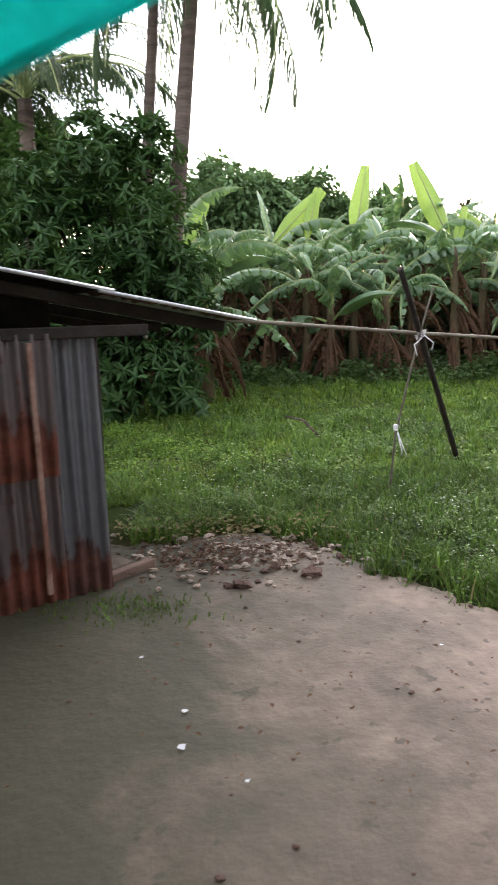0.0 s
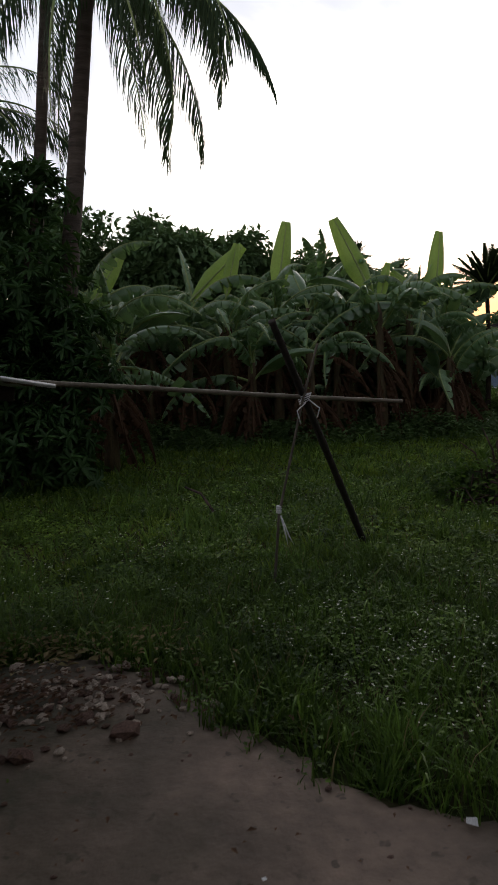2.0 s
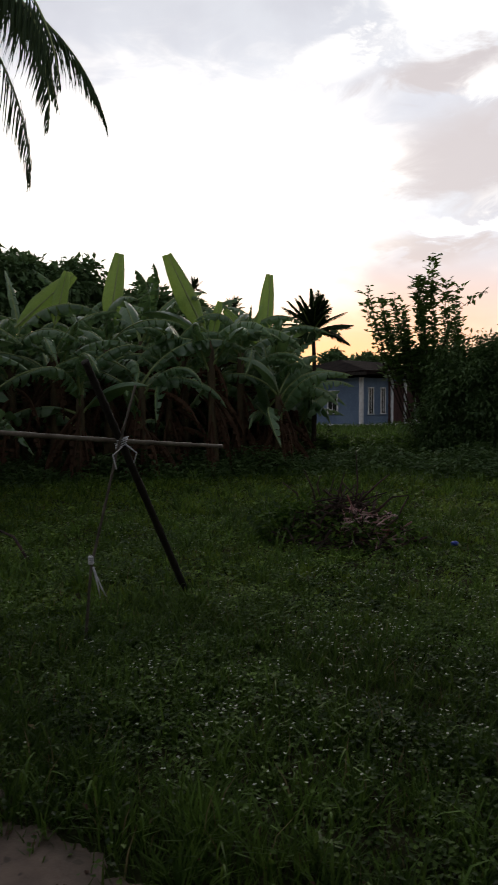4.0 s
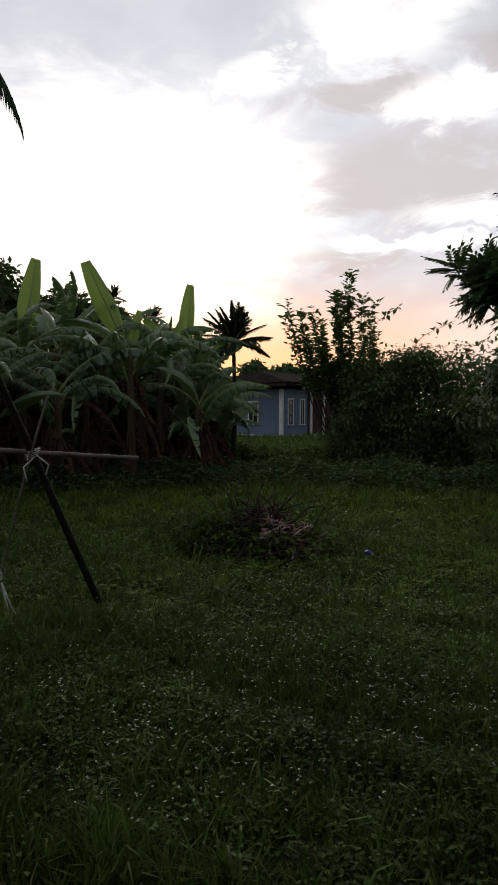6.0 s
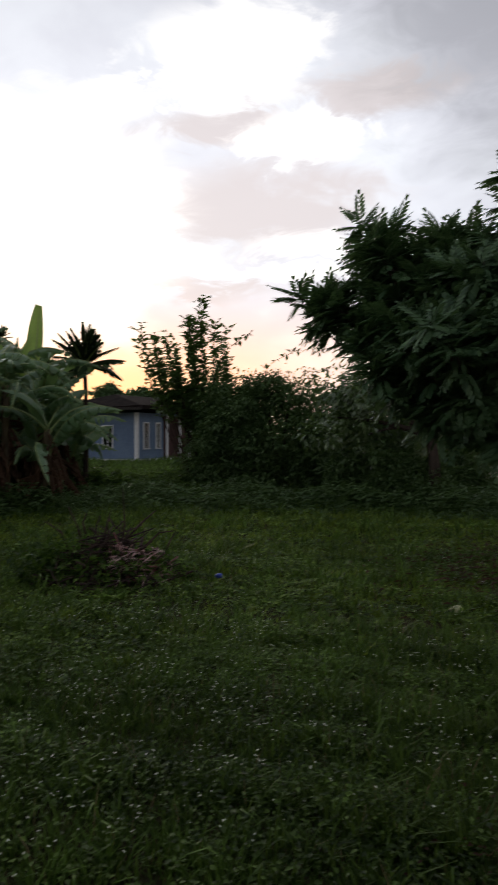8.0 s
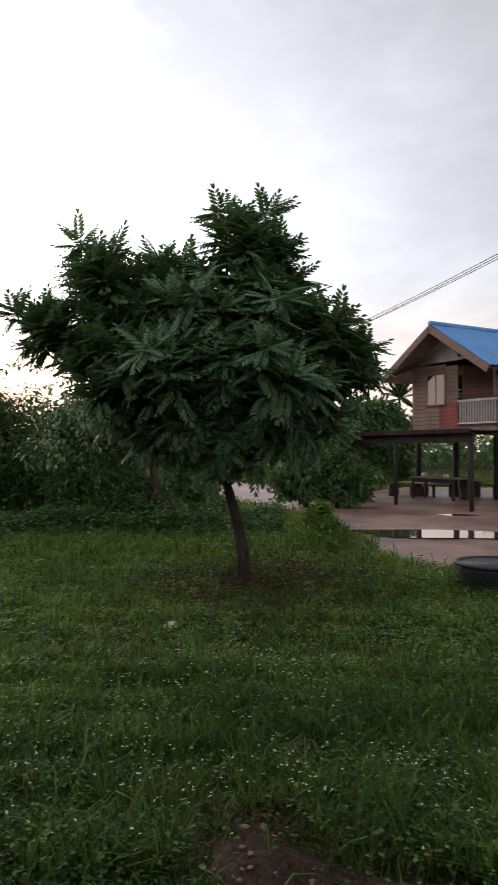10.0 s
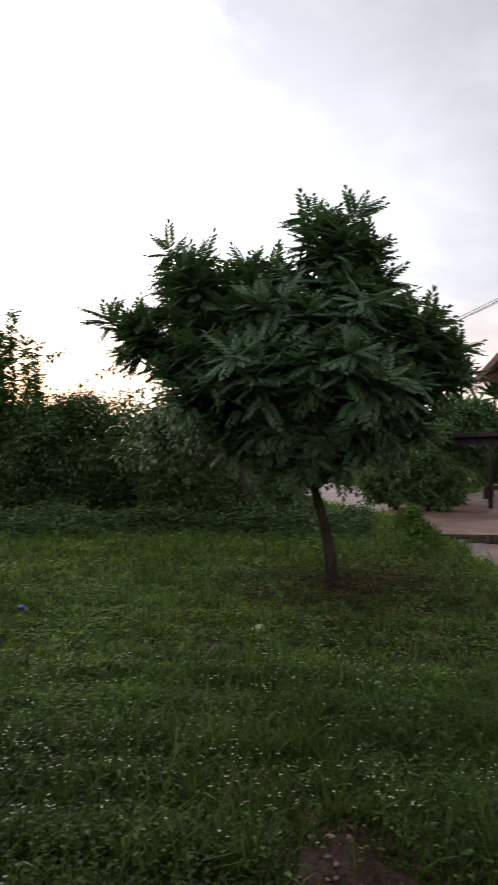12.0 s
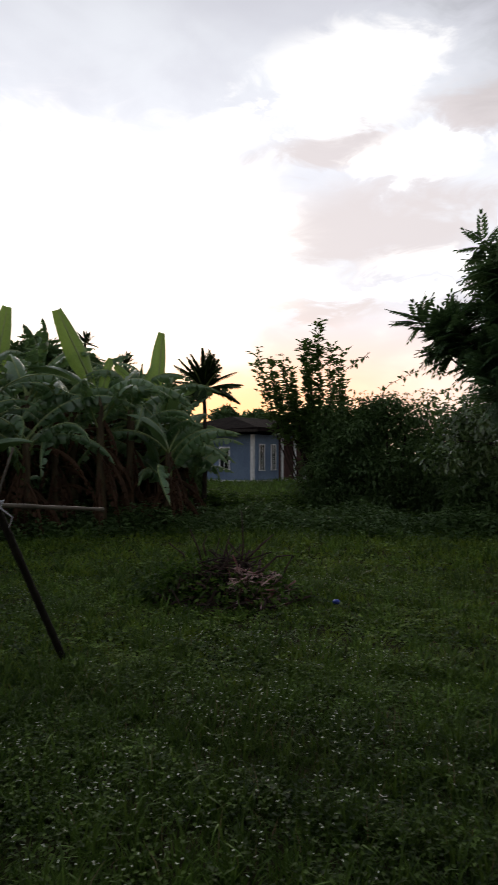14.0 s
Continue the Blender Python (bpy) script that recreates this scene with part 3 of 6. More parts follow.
def whorls(rng, tips, axes, per, template, size, splay=(50, 100), width=1.0):
    """Leaves that stand round the tips of shoots, evenly turned about each axis."""
    k = np.repeat(np.arange(len(tips)), per)
    ax = axes / (np.linalg.norm(axes, axis=1)[:, None] + 1e-9)
    s_ = np.cross(ax, np.array([0.31, 0.95, 0.05]))
    s_ /= np.linalg.norm(s_, axis=1)[:, None] + 1e-9
    u_ = np.cross(ax, s_)
    turn = np.tile(np.arange(per) * 2.39996, len(tips)) + np.repeat(rng.uniform(0, 6.28, len(tips)), per) + rng.normal(size=len(k)) * 0.15
    open_ = np.radians(rng.uniform(*splay, len(k)))
    fwd = ax[k] * np.cos(open_)[:, None] + (s_[k] * np.cos(turn)[:, None] + u_[k] * np.sin(turn)[:, None]) * np.sin(open_)[:, None]
    pos = tips[k] - ax[k] * rng.uniform(0, 0.3, len(k))[:, None] * size
    q = size * rng.uniform(0.72, 1.12, len(k))
    return scattered(template[0], template[1], pos, fwd, ax[k] + np.array([0, 0, 0.8]) + 0.15 * unit(rng, len(k)), np.stack([q, q * width, q], 1))


# ---- grass, weeds and small flowers ----
def spread(rng, count, rmin, rmax, a0=-32.0, a1=84.0):
    """Random places in the sector that lies before the path, by bearing from north."""
    r = np.sqrt(rng.uniform(rmin ** 2, rmax ** 2, count))
    a = np.radians(rng.uniform(a0, a1, count))
    x, y = 0.9 + r * np.sin(a), 1.0 + r * np.cos(a)
    bare = (edge_distance(YARD, x, y) + 0.10 * wobble(x, y, 3.2, 1.0) + 0.08 * wobble(x, y, 9.0, 2.0) - 0.12 * rng.uniform(0, 1, count) ** 2 > -0.02) | (edge_distance(LANE, x, y) > 0.05)
    shed = inside([(-0.75, 3.4), (-0.9, 5.4), (-3, 4), (-2.6, 2.2)], x, y)
    thin = inside(BARE, x, y) & (rng.uniform(0, 1, count) < 0.85)
    keep = ~(bare | shed | thin)
    return x[keep], y[keep]


def lush(x, y):
    """Where the sward stands high: 0 trampled to 1 rank."""
    edge = np.exp(-np.abs(edge_distance(YARD, x, y)) / 0.9)
    back = np.clip((np.hypot(x - 0.9, y - 1.0) - 11.0) / 3.0, 0, 1)
    return np.clip(0.30 + 0.30 * wobble(x, y, 0.55, 3.0) + 0.3 * wobble(x, y, 1.9, 6.0) + 0.28 * wobble(x, y, 4.6, 2.0) + 0.5 * edge + 0.15 * back, 0.03, 1.2)


BLADE_V = np.array([(0, 0.5, 0), (0, -0.5, 0), (0.28, 0.36, 0.55), (0.28, -0.36, 0.55), (0.85, 0, 0.92)], dtype=float)
BLADE_F = np.array([(0, 1, 2), (2, 1, 3), (2, 3, 4)])


def blades(rng, count, rmin, rmax, height, width):
    x, y = spread(rng, count, rmin, rmax)
    h = height * (0.35 + 1.25 * lush(x, y)) * rng.uniform(0.5, 1.35, len(x))
    a = rng.uniform(0, 2 * np.pi, len(x))
    fwd = np.stack([np.cos(a), np.sin(a), np.zeros(len(x))], 1)
    pos = np.stack([x, y, ground_z(x, y) - 0.01], 1)
    lean = rng.uniform(0.25, 1.0, len(x))
    return scattered(BLADE_V, BLADE_F, pos, fwd, np.array([0, 0, 1.0]) + np.zeros((len(x), 3)), np.stack([h * lean, width * rng.uniform(0.7, 1.4, len(x)), h], 1))


def weeds(rng, count, rmin, rmax, size, tall):
    x, y = spread(rng, count, rmin, rmax)
    keep = wobble(x, y, 1.3, 7.0) + rng.normal(size=len(x)) * 0.3 > -0.05
    x, y = x[keep], y[keep]
    h = tall * (0.3 + lush(x, y)) * rng.uniform(0.25, 1.1, len(x))
    a = rng.uniform(0, 2 * np.pi, len(x))
    fwd = np.stack([np.cos(a), np.sin(a), rng.uniform(-0.1, 0.5, len(x))], 1)
    pos = np.stack([x, y, ground_z(x, y) + h], 1)
    s = size * rng.uniform(0.6, 1.4, len(x))
    return scattered(LEAF_V, LEAF_F, pos, fwd, np.array([0, 0, 1.0]) + 0.35 * unit(rng, len(x)), np.stack([s, s * 0.7, s], 1))


rng = np.random.default_rng(11)


def tufts(rng, count, rmin, rmax, per, height, width, spread_):
    """Clumps whose blades fan outward."""
    cx, cy = spread(rng, count, rmin, rmax)
    tall = height * (0.4 + 0.9 * lush(cx, cy)) * rng.uniform(0.5, 1.7, len(cx))
    k = np.repeat(np.arange(len(cx)), per)
    a = rng.uniform(0, 2 * np.pi, len(k))
    r = np.abs(rng.normal(size=len(k))) * spread_
    x, y = cx[k] + r * np.cos(a), cy[k] + r * np.sin(a)
    keep = edge_distance(YARD, x, y) < 0.05
    x, y, a, k, r = x[keep], y[keep], a[keep], k[keep], r[keep]
    h = tall[k] * rng.uniform(0.55, 1.15, len(k))
    fwd = np.stack([np.cos(a + rng.normal(size=len(k)) * 0.5), np.sin(a + rng.normal(size=len(k)) * 0.5), np.zeros(len(k))], 1)
    lean = rng.uniform(0.3, 1.5, len(k))
    return scattered(BLADE_V, BLADE_F, np.stack([x, y, ground_z(x, y) - 0.01], 1), fwd, np.array([0, 0, 1.0]) + np.zeros((len(k), 3)), np.stack([h * lean, width * rng.uniform(0.6, 1.5, len(k)), h * (1.15 - 0.35 * lean / 1.5)], 1))


sward = [blades(rng, 60000, 1.8, 5.2, 0.085, 0.007), tufts(rng, 2600, 1.8, 5.2, 20, 0.12, 0.010, 0.045), tufts(rng, 2600, 5.0, 9.5, 16, 0.15, 0.017, 0.055), tufts(rng, 2400, 9.2, 17.0, 12, 0.22, 0.024, 0.09), blades(rng, 70000, 16.5, 42.0, 0.24, 0.05)]
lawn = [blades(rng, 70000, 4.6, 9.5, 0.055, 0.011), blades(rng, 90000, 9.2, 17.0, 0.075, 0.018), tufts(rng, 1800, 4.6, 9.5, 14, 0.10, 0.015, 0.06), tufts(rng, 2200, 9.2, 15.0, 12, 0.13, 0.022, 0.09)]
solid("short_grass", mesh_of("short_grass", *joined(lawn), LITLAWN), "short yellow-green grass in the middle of the clearing, coloured lighter for the open sky's light", "grass", kind="stuff")


def long_blades(rng, count, rmin, rmax, height, width):
    """Long blades that rise and bow over, thickest along the edge of the dirt."""
    x, y = spread(rng, count, rmin, rmax)
    keep = lush(x, y) + 0.2 * rng.normal(size=len(x)) > 0.42
    x, y = x[keep], y[keep]
    a = rng.uniform(0, 2 * np.pi, len(x))
    fwd = np.stack([np.cos(a), np.sin(a), np.zeros(len(x))], 1)
    h = height * rng.uniform(0.5, 1.4, len(x))
    tv = np.array([(0, 0.4, 0), (0, -0.4, 0), (0.15, 0.5, 0.6), (0.15, -0.5, 0.6), (0.5, 0.42, 1.0), (0.5, -0.42, 1.0), (0.95, 0.25, 0.95), (0.95, -0.25, 0.95), (1.3, 0, 0.72)], dtype=float)
    tf = np.array([(0, 1, 2), (2, 1, 3), (2, 3, 4), (4, 3, 5), (4, 5, 6), (6, 5, 7), (6, 7, 8)])
    return scattered(tv, tf, np.stack([x, y, ground_z(x, y) - 0.01], 1), fwd, np.array([0, 0, 1.0]) + np.zeros((len(x), 3)), np.stack([h * rng.uniform(0.4, 1.1, len(x)), width * rng.uniform(0.6, 1.3, len(x)), h], 1))


sward += [long_blades(rng, 3600, 1.8, 5.2, 0.145, 0.009), long_blades(rng, 3200, 5.0, 9.5, 0.2, 0.014)]
solid("grass", mesh_of("grass", *joined(sward), GRASS), "rank green grass with uneven tufts", "grass", kind="stuff")
low = [weeds(rng, 62000, 1.8, 5.2, 0.025, 0.11)]
clover = [weeds(rng, 70000, 5.0, 9.5, 0.042, 0.11), weeds(rng, 22000, 9.2, 17.0, 0.075, 0.13)]
solid("clover", mesh_of("clover", *joined(clover), LITCLOVER), "clumps of low clover-like weeds, coloured lighter for the open sky's light", "weeds", kind="stuff")
solid("weeds", mesh_of("weeds", *joined(low), WEED), "low broad-leaved weeds among the grass", "weeds", kind="stuff")
dry = [blades(rng, 1700, 1.8, 6.0, 0.14, 0.006), blades(rng, 1500, 6.0, 12.0, 0.12, 0.01)]
solid("dry_grass", mesh_of("dry_grass", *joined(dry), STRAW), "scattered dry straw-coloured grass stalks", "dry grass", kind="stuff")


def flowers(rng, count):
    x, y = spread(rng, count, 2.5, 9.0)
    keep = wobble(x, y, 0.8, 5.0) + 0.5 * wobble(x, y, 2.3, 1.0) + rng.normal(size=len(x)) * 0.3 + 1.0 * np.exp(-((x - 3.6) ** 2 + (y - 3.5) ** 2) / 1.3) + 0.7 * np.exp(-((x - 2.4) ** 2 + (y - 5.0) ** 2) / 1.2) > 0.55
    x, y = x[keep], y[keep]
    z = ground_z(x, y) + 0.13 * (0.5 + lush(x, y)) * rng.uniform(0.7, 1.3, len(x))
    pos = np.stack([x, y, z], 1)
    out = []
    for k in range(2):
        a = rng.uniform(0, 6.28, len(x))
        fwd = np.stack([np.cos(a), np.sin(a), rng.uniform(0, 0.6, len(x))], 1)
        s = rng.uniform(0.007, 0.0145, len(x))
        out.append(scattered(LEAF_V, LEAF_F, pos, fwd, np.array([0, 0, 1.0]) + 0.3 * unit(rng, len(x)), np.stack([s, s * 0.9, s], 1)))
    return joined(out)


solid("white_flowers", mesh_of("white_flowers", *flowers(rng, 15000), PETAL), "tiny white meadow flowers dotted through the grass", "flowers", kind="stuff")


def weed_bank(line, deep, count, height, size, leaf, label, seed):
    """A rank strip of tall weeds along a line, in mounds."""
    rng = np.random.default_rng(seed)
    line = np.array(line, dtype=float)
    seg = np.linalg.norm(np.diff(line, axis=0), axis=1)
    s = rng.uniform(0, seg.sum(), count)
    cum = np.concatenate([[0], np.cumsum(seg)])
    x, y = np.interp(s, cum, line[:, 0]), np.interp(s, cum, line[:, 1])
    off = rng.uniform(0, 1, count) ** 0.8 * deep
    d = np.hypot(x - 0.9, y - 1.0)
    x, y = x + (x - 0.9) / d * off, y + (y - 1.0) / d * off
    top = height * (0.55 + 0.45 * wobble(x, y, 1.1, 2.0)) * np.clip(0.25 + off * 1.3, 0, 1)
    z = top * rng.uniform(0.05, 1, count) ** 0.7
    a = rng.uniform(0, 6.28, count)
    fwd = np.stack([np.cos(a), np.sin(a), rng.uniform(-0.5, 0.6, count)], 1)
    q = size * rng.uniform(0.6, 1.4, count)
    v, f = scattered(LEAF_V, LEAF_F, np.stack([x, y, z], 1), fwd, np.array([0, 0, 1.0]) + 0.4 * unit(rng, count), np.stack([q, q * 0.5, q], 1))
    solid("weed_bank", mesh_of("weed_bank", v, f, leaf), label, "weeds", kind="stuff")


weed_bank([(-2.5, 12.5), (0, 13.6), (3.5, 13.8), (6.6, 13.4), (8.4, 12.0), (9.9, 10.5), (10.8, 9.0), (11.8, 7.0)], 2.6, 34000, 0.68, 0.11, HEDGE, "rank bank of tall weeds along the edge of the clearing", 21)
weed_bank([(-3.5, 16.5), (0, 17.6), (3.5, 17.8), (7.4, 17.9), (8.0, 18.6)], 1.6, 30000, 3.7, 0.28, HEDGE, "dark undergrowth between and behind the banana stems", 24)
weed_bank([(7.4, 16.7), (9.2, 16.3), (10.7, 15.4)], 1.5, 8000, 0.85, 0.12, WEED, "rank green weeds before the house plot", 25)
weed_bank([(10.4, 5.4), (11.3, 6.0), (12.6, 6.5), (14.0, 7.6)], 1.3, 7000, 0.75, 0.13, WEED, "tall grass and weeds at the corner of the lane", 22)
weed_bank([(7.2, 1.4), (8.2, 2.2), (9.2, 3.2)], 0.9, 4500, 0.25, 0.09, PALE, "low leafy weeds at the edge of the lane", 23)


# ---- banana grove ----
def banana_leaf(rng, length, width, rise, fall, torn, materials, fold=0.25, blunt=False, ragged_=0.0):
    """A broad blade split along its veins on both sides of a midrib: x outward, z up."""
    n = 28
    s = np.linspace(0, 1, n + 1)
    ang = rise + (fall - rise) * s ** 1.25
    step = length / n
    mid = np.zeros((n + 1, 3))
    mid[1:, 0] = np.cumsum(np.cos(ang[:-1]) * step)
    mid[1:, 2] = np.cumsum(np.sin(ang[:-1]) * step)
    nrm = np.stack([-np.sin(ang), np.zeros(n + 1), np.cos(ang)], 1)
    q = np.clip((s - 0.12) / 0.88, 0, 1)
    half = width / 2 * np.clip(q / 0.2, 0, 1) ** 0.6 * np.clip((1 - q) / 0.5, 0, 1) ** 0.7
    if blunt:
        half = width / 2 * np.clip((s - 0.1) * 3.2, 0, 1) ** 0.6 * (1 - 0.55 * np.clip((s - 0.45) / 0.55, 0, 1) ** 1.8)
    verts, quads, slots = [], [], []
    for side in (-1, 1):
        sag_ = fold + rng.uniform(0, 0.35)
        k = 3
        while k < n:
            run = n - k if not torn else min(int(rng.integers(1, 4)), n - k)
            sag_ = fold + 0.6 * (sag_ - fold) + (rng.uniform(-0.10, 0.42) + ragged_ * rng.uniform(0, 0.9) if torn else rng.uniform(-0.02, 0.06))
            base = len(verts)
            for r in range(run + 1):
                i = k + r
                shift = (0.42 * step if r == 0 else -0.42 * step if r == run else 0.0) if torn else 0.0
                trim = 1.0 - (rng.uniform(0, 0.22) if torn and r in (0, run) else 0.0)
                tang = np.array([math.cos(ang[i]), 0, math.sin(ang[i])])
                for frac in (0.0, 0.35, 0.7, 1.0):
                    w_ = half[i] * frac * trim
                    a_ = sag_ * frac * 1.3
                    verts.append(mid[i] + np.array([0, side * w_ * math.cos(a_), 0]) + nrm[i] * (0.16 * w_ * (1 - frac) - w_ * math.sin(a_)) + tang * (shift * frac + 0.22 * w_))
            for r in range(run):
                for c in range(3):
                    a = base + r * 4 + c
                    f_ = (a, a + 1, a + 5, a + 4)
                    quads.append(f_ if side > 0 else f_[::-1])
                    slots.append(0)
            k += run
    rv, rf = tube(mid, np.linspace(0.03, 0.006, n + 1), 5, cap=False)
    off = len(verts)
    v = np.concatenate([np.array(verts), rv])
    f = np.concatenate([np.array(quads), rf[0] + off])
    return mesh_of("banana_leaf", v, f, materials, np.array(slots + [1] * len(rf[0])), smooth=True)


rng = np.random.default_rng(31)
OLD_LEAVES = [banana_leaf(rng, rng.uniform(1.85, 2.4), rng.uniform(0.46, 0.58), radians(a), radians(b), True, [BANANA, RIB], 0.15, False, c) for a, b, c in ((66, -55, 0.4), (55, -42, 0.3), (50, -70, 0.8), (68, -25, 0.2), (38, -76, 0.9), (28, -68, 0.7), (60, -78, 0.6), (58, -35, 0.3), (15, -82, 1.0), (45, -60, 0.5), (78, 10, 0.5), (72, -10, 0.7))]
WHOLE_LEAVES = [banana_leaf(rng, 1.9, 0.5, radians(70), radians(-5), False, [BANANA, RIB], 0.35), banana_leaf(rng, 2.0, 0.55, radians(62), radians(-15), False, [BANANA, RIB], 0.3)]
YOUNG_LEAVES = [banana_leaf(rng, 1.6, 0.42, radians(84), radians(80), False, [YOUNG, RIB], 0.3, True), banana_leaf(rng, 1.65, 0.48, radians(70), radians(62), False, [YOUNG, RIB], 0.3, True), banana_leaf(rng, 1.35, 0.40, radians(72), radians(30), False, [YOUNG, RIB], 0.3)]
DEAD_LEAVES = [banana_leaf(rng, 1.5, 0.26, radians(a), radians(b), True, [DEAD, DEAD], 0.8, False, 0.6) for a, b in ((-35, -91), (-62, -90), (5, -89), (-50, -96))]


def banana_plant(x, y, tall, seed, young=None, lean=(0, 0), dead=7, label="banana plant with torn green leaves and brown dead skirts"):
    rng = np.random.default_rng(seed)
    ob = thing("banana_plant", (x, y, float(ground_z(np.array(x), np.array(y)))), 0, label, "banana plant", "banana grove")
    t = np.linspace(0, 1, 8)
    line = np.stack([lean[0] * t ** 2, lean[1] * t ** 2, -0.05 + tall * t], 1)
    part("stem", mesh_of("stem", *tube(line, 0.125 - 0.06 * t + 0.012 * np.sin(t * 9), 9), STEM, smooth=True), ob)
    top = line[-1]
    turn = rng.uniform(0, 360)
    for k in range(int(rng.integers(8, 12))):
        turn += 137.5 + rng.uniform(-18, 18)
        me = OLD_LEAVES[int(rng.integers(len(OLD_LEAVES)))] if rng.random() < 0.88 else WHOLE_LEAVES[int(rng.integers(2))]
        z = top[2] - rng.uniform(0.0, 1.0) ** 1.6 * 0.95
        s = rng.uniform(0.8, 1.1)
        part("leaf", me, ob, m=pose(top[0], top[1], z, rng.uniform(-38, 38), rng.uniform(-26, 18), turn) @ Matrix.Scale(s, 4))
    for k in range(dead + 7):
        z = tall * rng.uniform(0.38, 0.94)
        part("dead_leaf", DEAD_LEAVES[int(rng.integers(4))], ob, "brown withered leaf hanging down", m=pose(*(line[-1][:2] * (z / tall) ** 2), z, rng.uniform(-10, 10), 0, rng.uniform(0, 360)) @ Matrix.Scale(rng.uniform(0.75, 1.1), 4))
    for kind, tilt, yaw, s, dz in young or ():
        part("young_leaf", YOUNG_LEAVES[kind], ob, "bright yellow-green young leaf standing upright", m=pose(top[0], top[1], top[2] + dz, tilt, 0, yaw) @ Matrix.Scale(s, 4))
    return ob


# upright young leaves: kind, sideways lean, bearing, scale, lift
banana_plant(2.35, 15.7, 2.75, 101, [(0, 10, 90, 1.16, 0.12)])
banana_plant(4.4, 14.95, 2.8, 102, [(0, -24, 90, 1.25, -0.05), (0, 14, 80, 0.6, -0.1)], (-0.05, 0))
banana_plant(6.45, 17.6, 2.95, 103, [(0, 8, 92, 1.15, 0.0), (1, -40, 90, 0.9, -0.1)])
banana_plant(0.45, 15.5, 2.7, 104, [(0, 46, 90, 1.1, 0.25)])
banana_plant(1.25, 15.2, 2.6, 105, [(0, 14, 90, 0.78, 0.35)])
banana_plant(3.2, 16.6, 2.9, 106)
banana_plant(5.2, 15.6, 2.6, 107, [(1, 8, 10, 0.7, 0.0)])
banana_plant(5.6, 16.9, 2.7, 108)
banana_plant(6.3, 16.5, 2.2, 109, dead=8)
banana_plant(-0.9, 15.0, 2.4, 110, dead=6)
banana_plant(-1.6, 13.6, 1.9, 111, dead=6)
banana_plant(1.9, 17.4, 3.0, 112)
banana_plant(4.4, 17.6, 2.9, 113, [(0, 0, 0, 0.8, 0.0)])
banana_plant(2.9, 14.8, 1.9, 114, dead=5)
banana_plant(5.9, 15.1, 1.7, 115, dead=6)
banana_plant(0.7, 17.3, 2.8, 116)
banana_plant(-0.35, 15.9, 2.6, 126)
banana_plant(-0.4, 17.0, 2.8, 117)
banana_plant(5.9, 16.0, 1.5, 118, dead=8)
banana_plant(3.6, 15.6, 2.3, 119, dead=5)
banana_plant(1.7, 14.6, 1.7, 120, dead=5)
banana_plant(-2.2, 16.0, 2.6, 121, dead=4)
banana_plant(-0.75, 11.7, 2.1, 122, None, dead=9, label="small banana plant wrapped in brown hanging leaves")


banana_plant(7.15, 18.3, 2.5, 123, None, dead=9)
banana_plant(7.0, 17.0, 1.5, 124, None, dead=8)
banana_plant(-1.5, 14.9, 2.8, 125, [(1, 30, 90, 0.9, 0.0)], dead=5)


# ---- palms ----
def palm_frond(rng, length, rise, fall, pairs, leaflet, width, hang):
    """A feather frond: x outward, z up; the leaflets hang."""
    n = 18
    s = np.linspace(0, 1, n + 1)
    ang = rise + (fall - rise) * s ** 1.1
    mid = np.zeros((n + 1, 3))
    mid[1:, 0] = np.cumsum(np.cos(ang[:-1])) * length / n
    mid[1:, 2] = np.cumsum(np.sin(ang[:-1])) * length / n
    q = np.repeat(np.linspace(0.14, 1.0, pairs), 2) + rng.normal(size=2 * pairs) * 0.006
    q = np.clip(q, 0.1, 1.0)
    pos = np.stack([np.interp(q, s, mid[:, k]) for k in range(3)], 1)
    a = np.interp(q, s, ang)
    tang = np.stack([np.cos(a), np.zeros(len(a)), np.sin(a)], 1)
    side = np.where(np.arange(len(q)) % 2, 1.0, -1.0)
    d = tang * 0.75 + np.stack([np.zeros(len(q)), side * rng.uniform(0.5, 0.9, len(q)), np.zeros(len(q))], 1) + np.array([0, 0, -1.0]) * (hang * rng.uniform(0.6, 1.3, len(q)))[:, None]
    ll = leaflet * np.clip(np.sin(np.pi * (0.16 + 0.80 * q)), 0.2, 1) * rng.uniform(0.75, 1.1, len(q))
    tv = np.array([(0, 0.3, 0), (0, -0.3, 0), (0.35, 0.5, 0.03), (0.35, -0.5, 0.03), (0.75, 0.32, -0.10), (0.75, -0.32, -0.10), (1, 0, -0.30)], dtype=float)
    tf = np.array([(0, 1, 2), (2, 1, 3), (2, 3, 4), (4, 3, 5), (4, 5, 6)])
    v, f = scattered(tv, tf, pos, d, np.array([0, 0, 1.0]) + np.zeros((len(q), 3)), np.stack([ll, np.full(len(q), width), ll], 1))
    rv, rf = tube(mid, np.linspace(0.035, 0.006, n + 1), 5, cap=False)
    vv = np.concatenate([v, rv])
    return mesh_of("frond", vv, [f, rf[0] + len(v)], [PALM, RIB], np.array([0] * len(f) + [1] * len(rf[0])))


rng = np.random.default_rng(41)
FRONDS = [palm_frond(rng, 3.6, radians(a), radians(b), 62, 0.82, 0.024, h) for a, b, h in ((35, -75, 0.9), (10, -82, 1.0), (60, -55, 0.7), (-15, -88, 1.0), (75, -15, 0.5))]


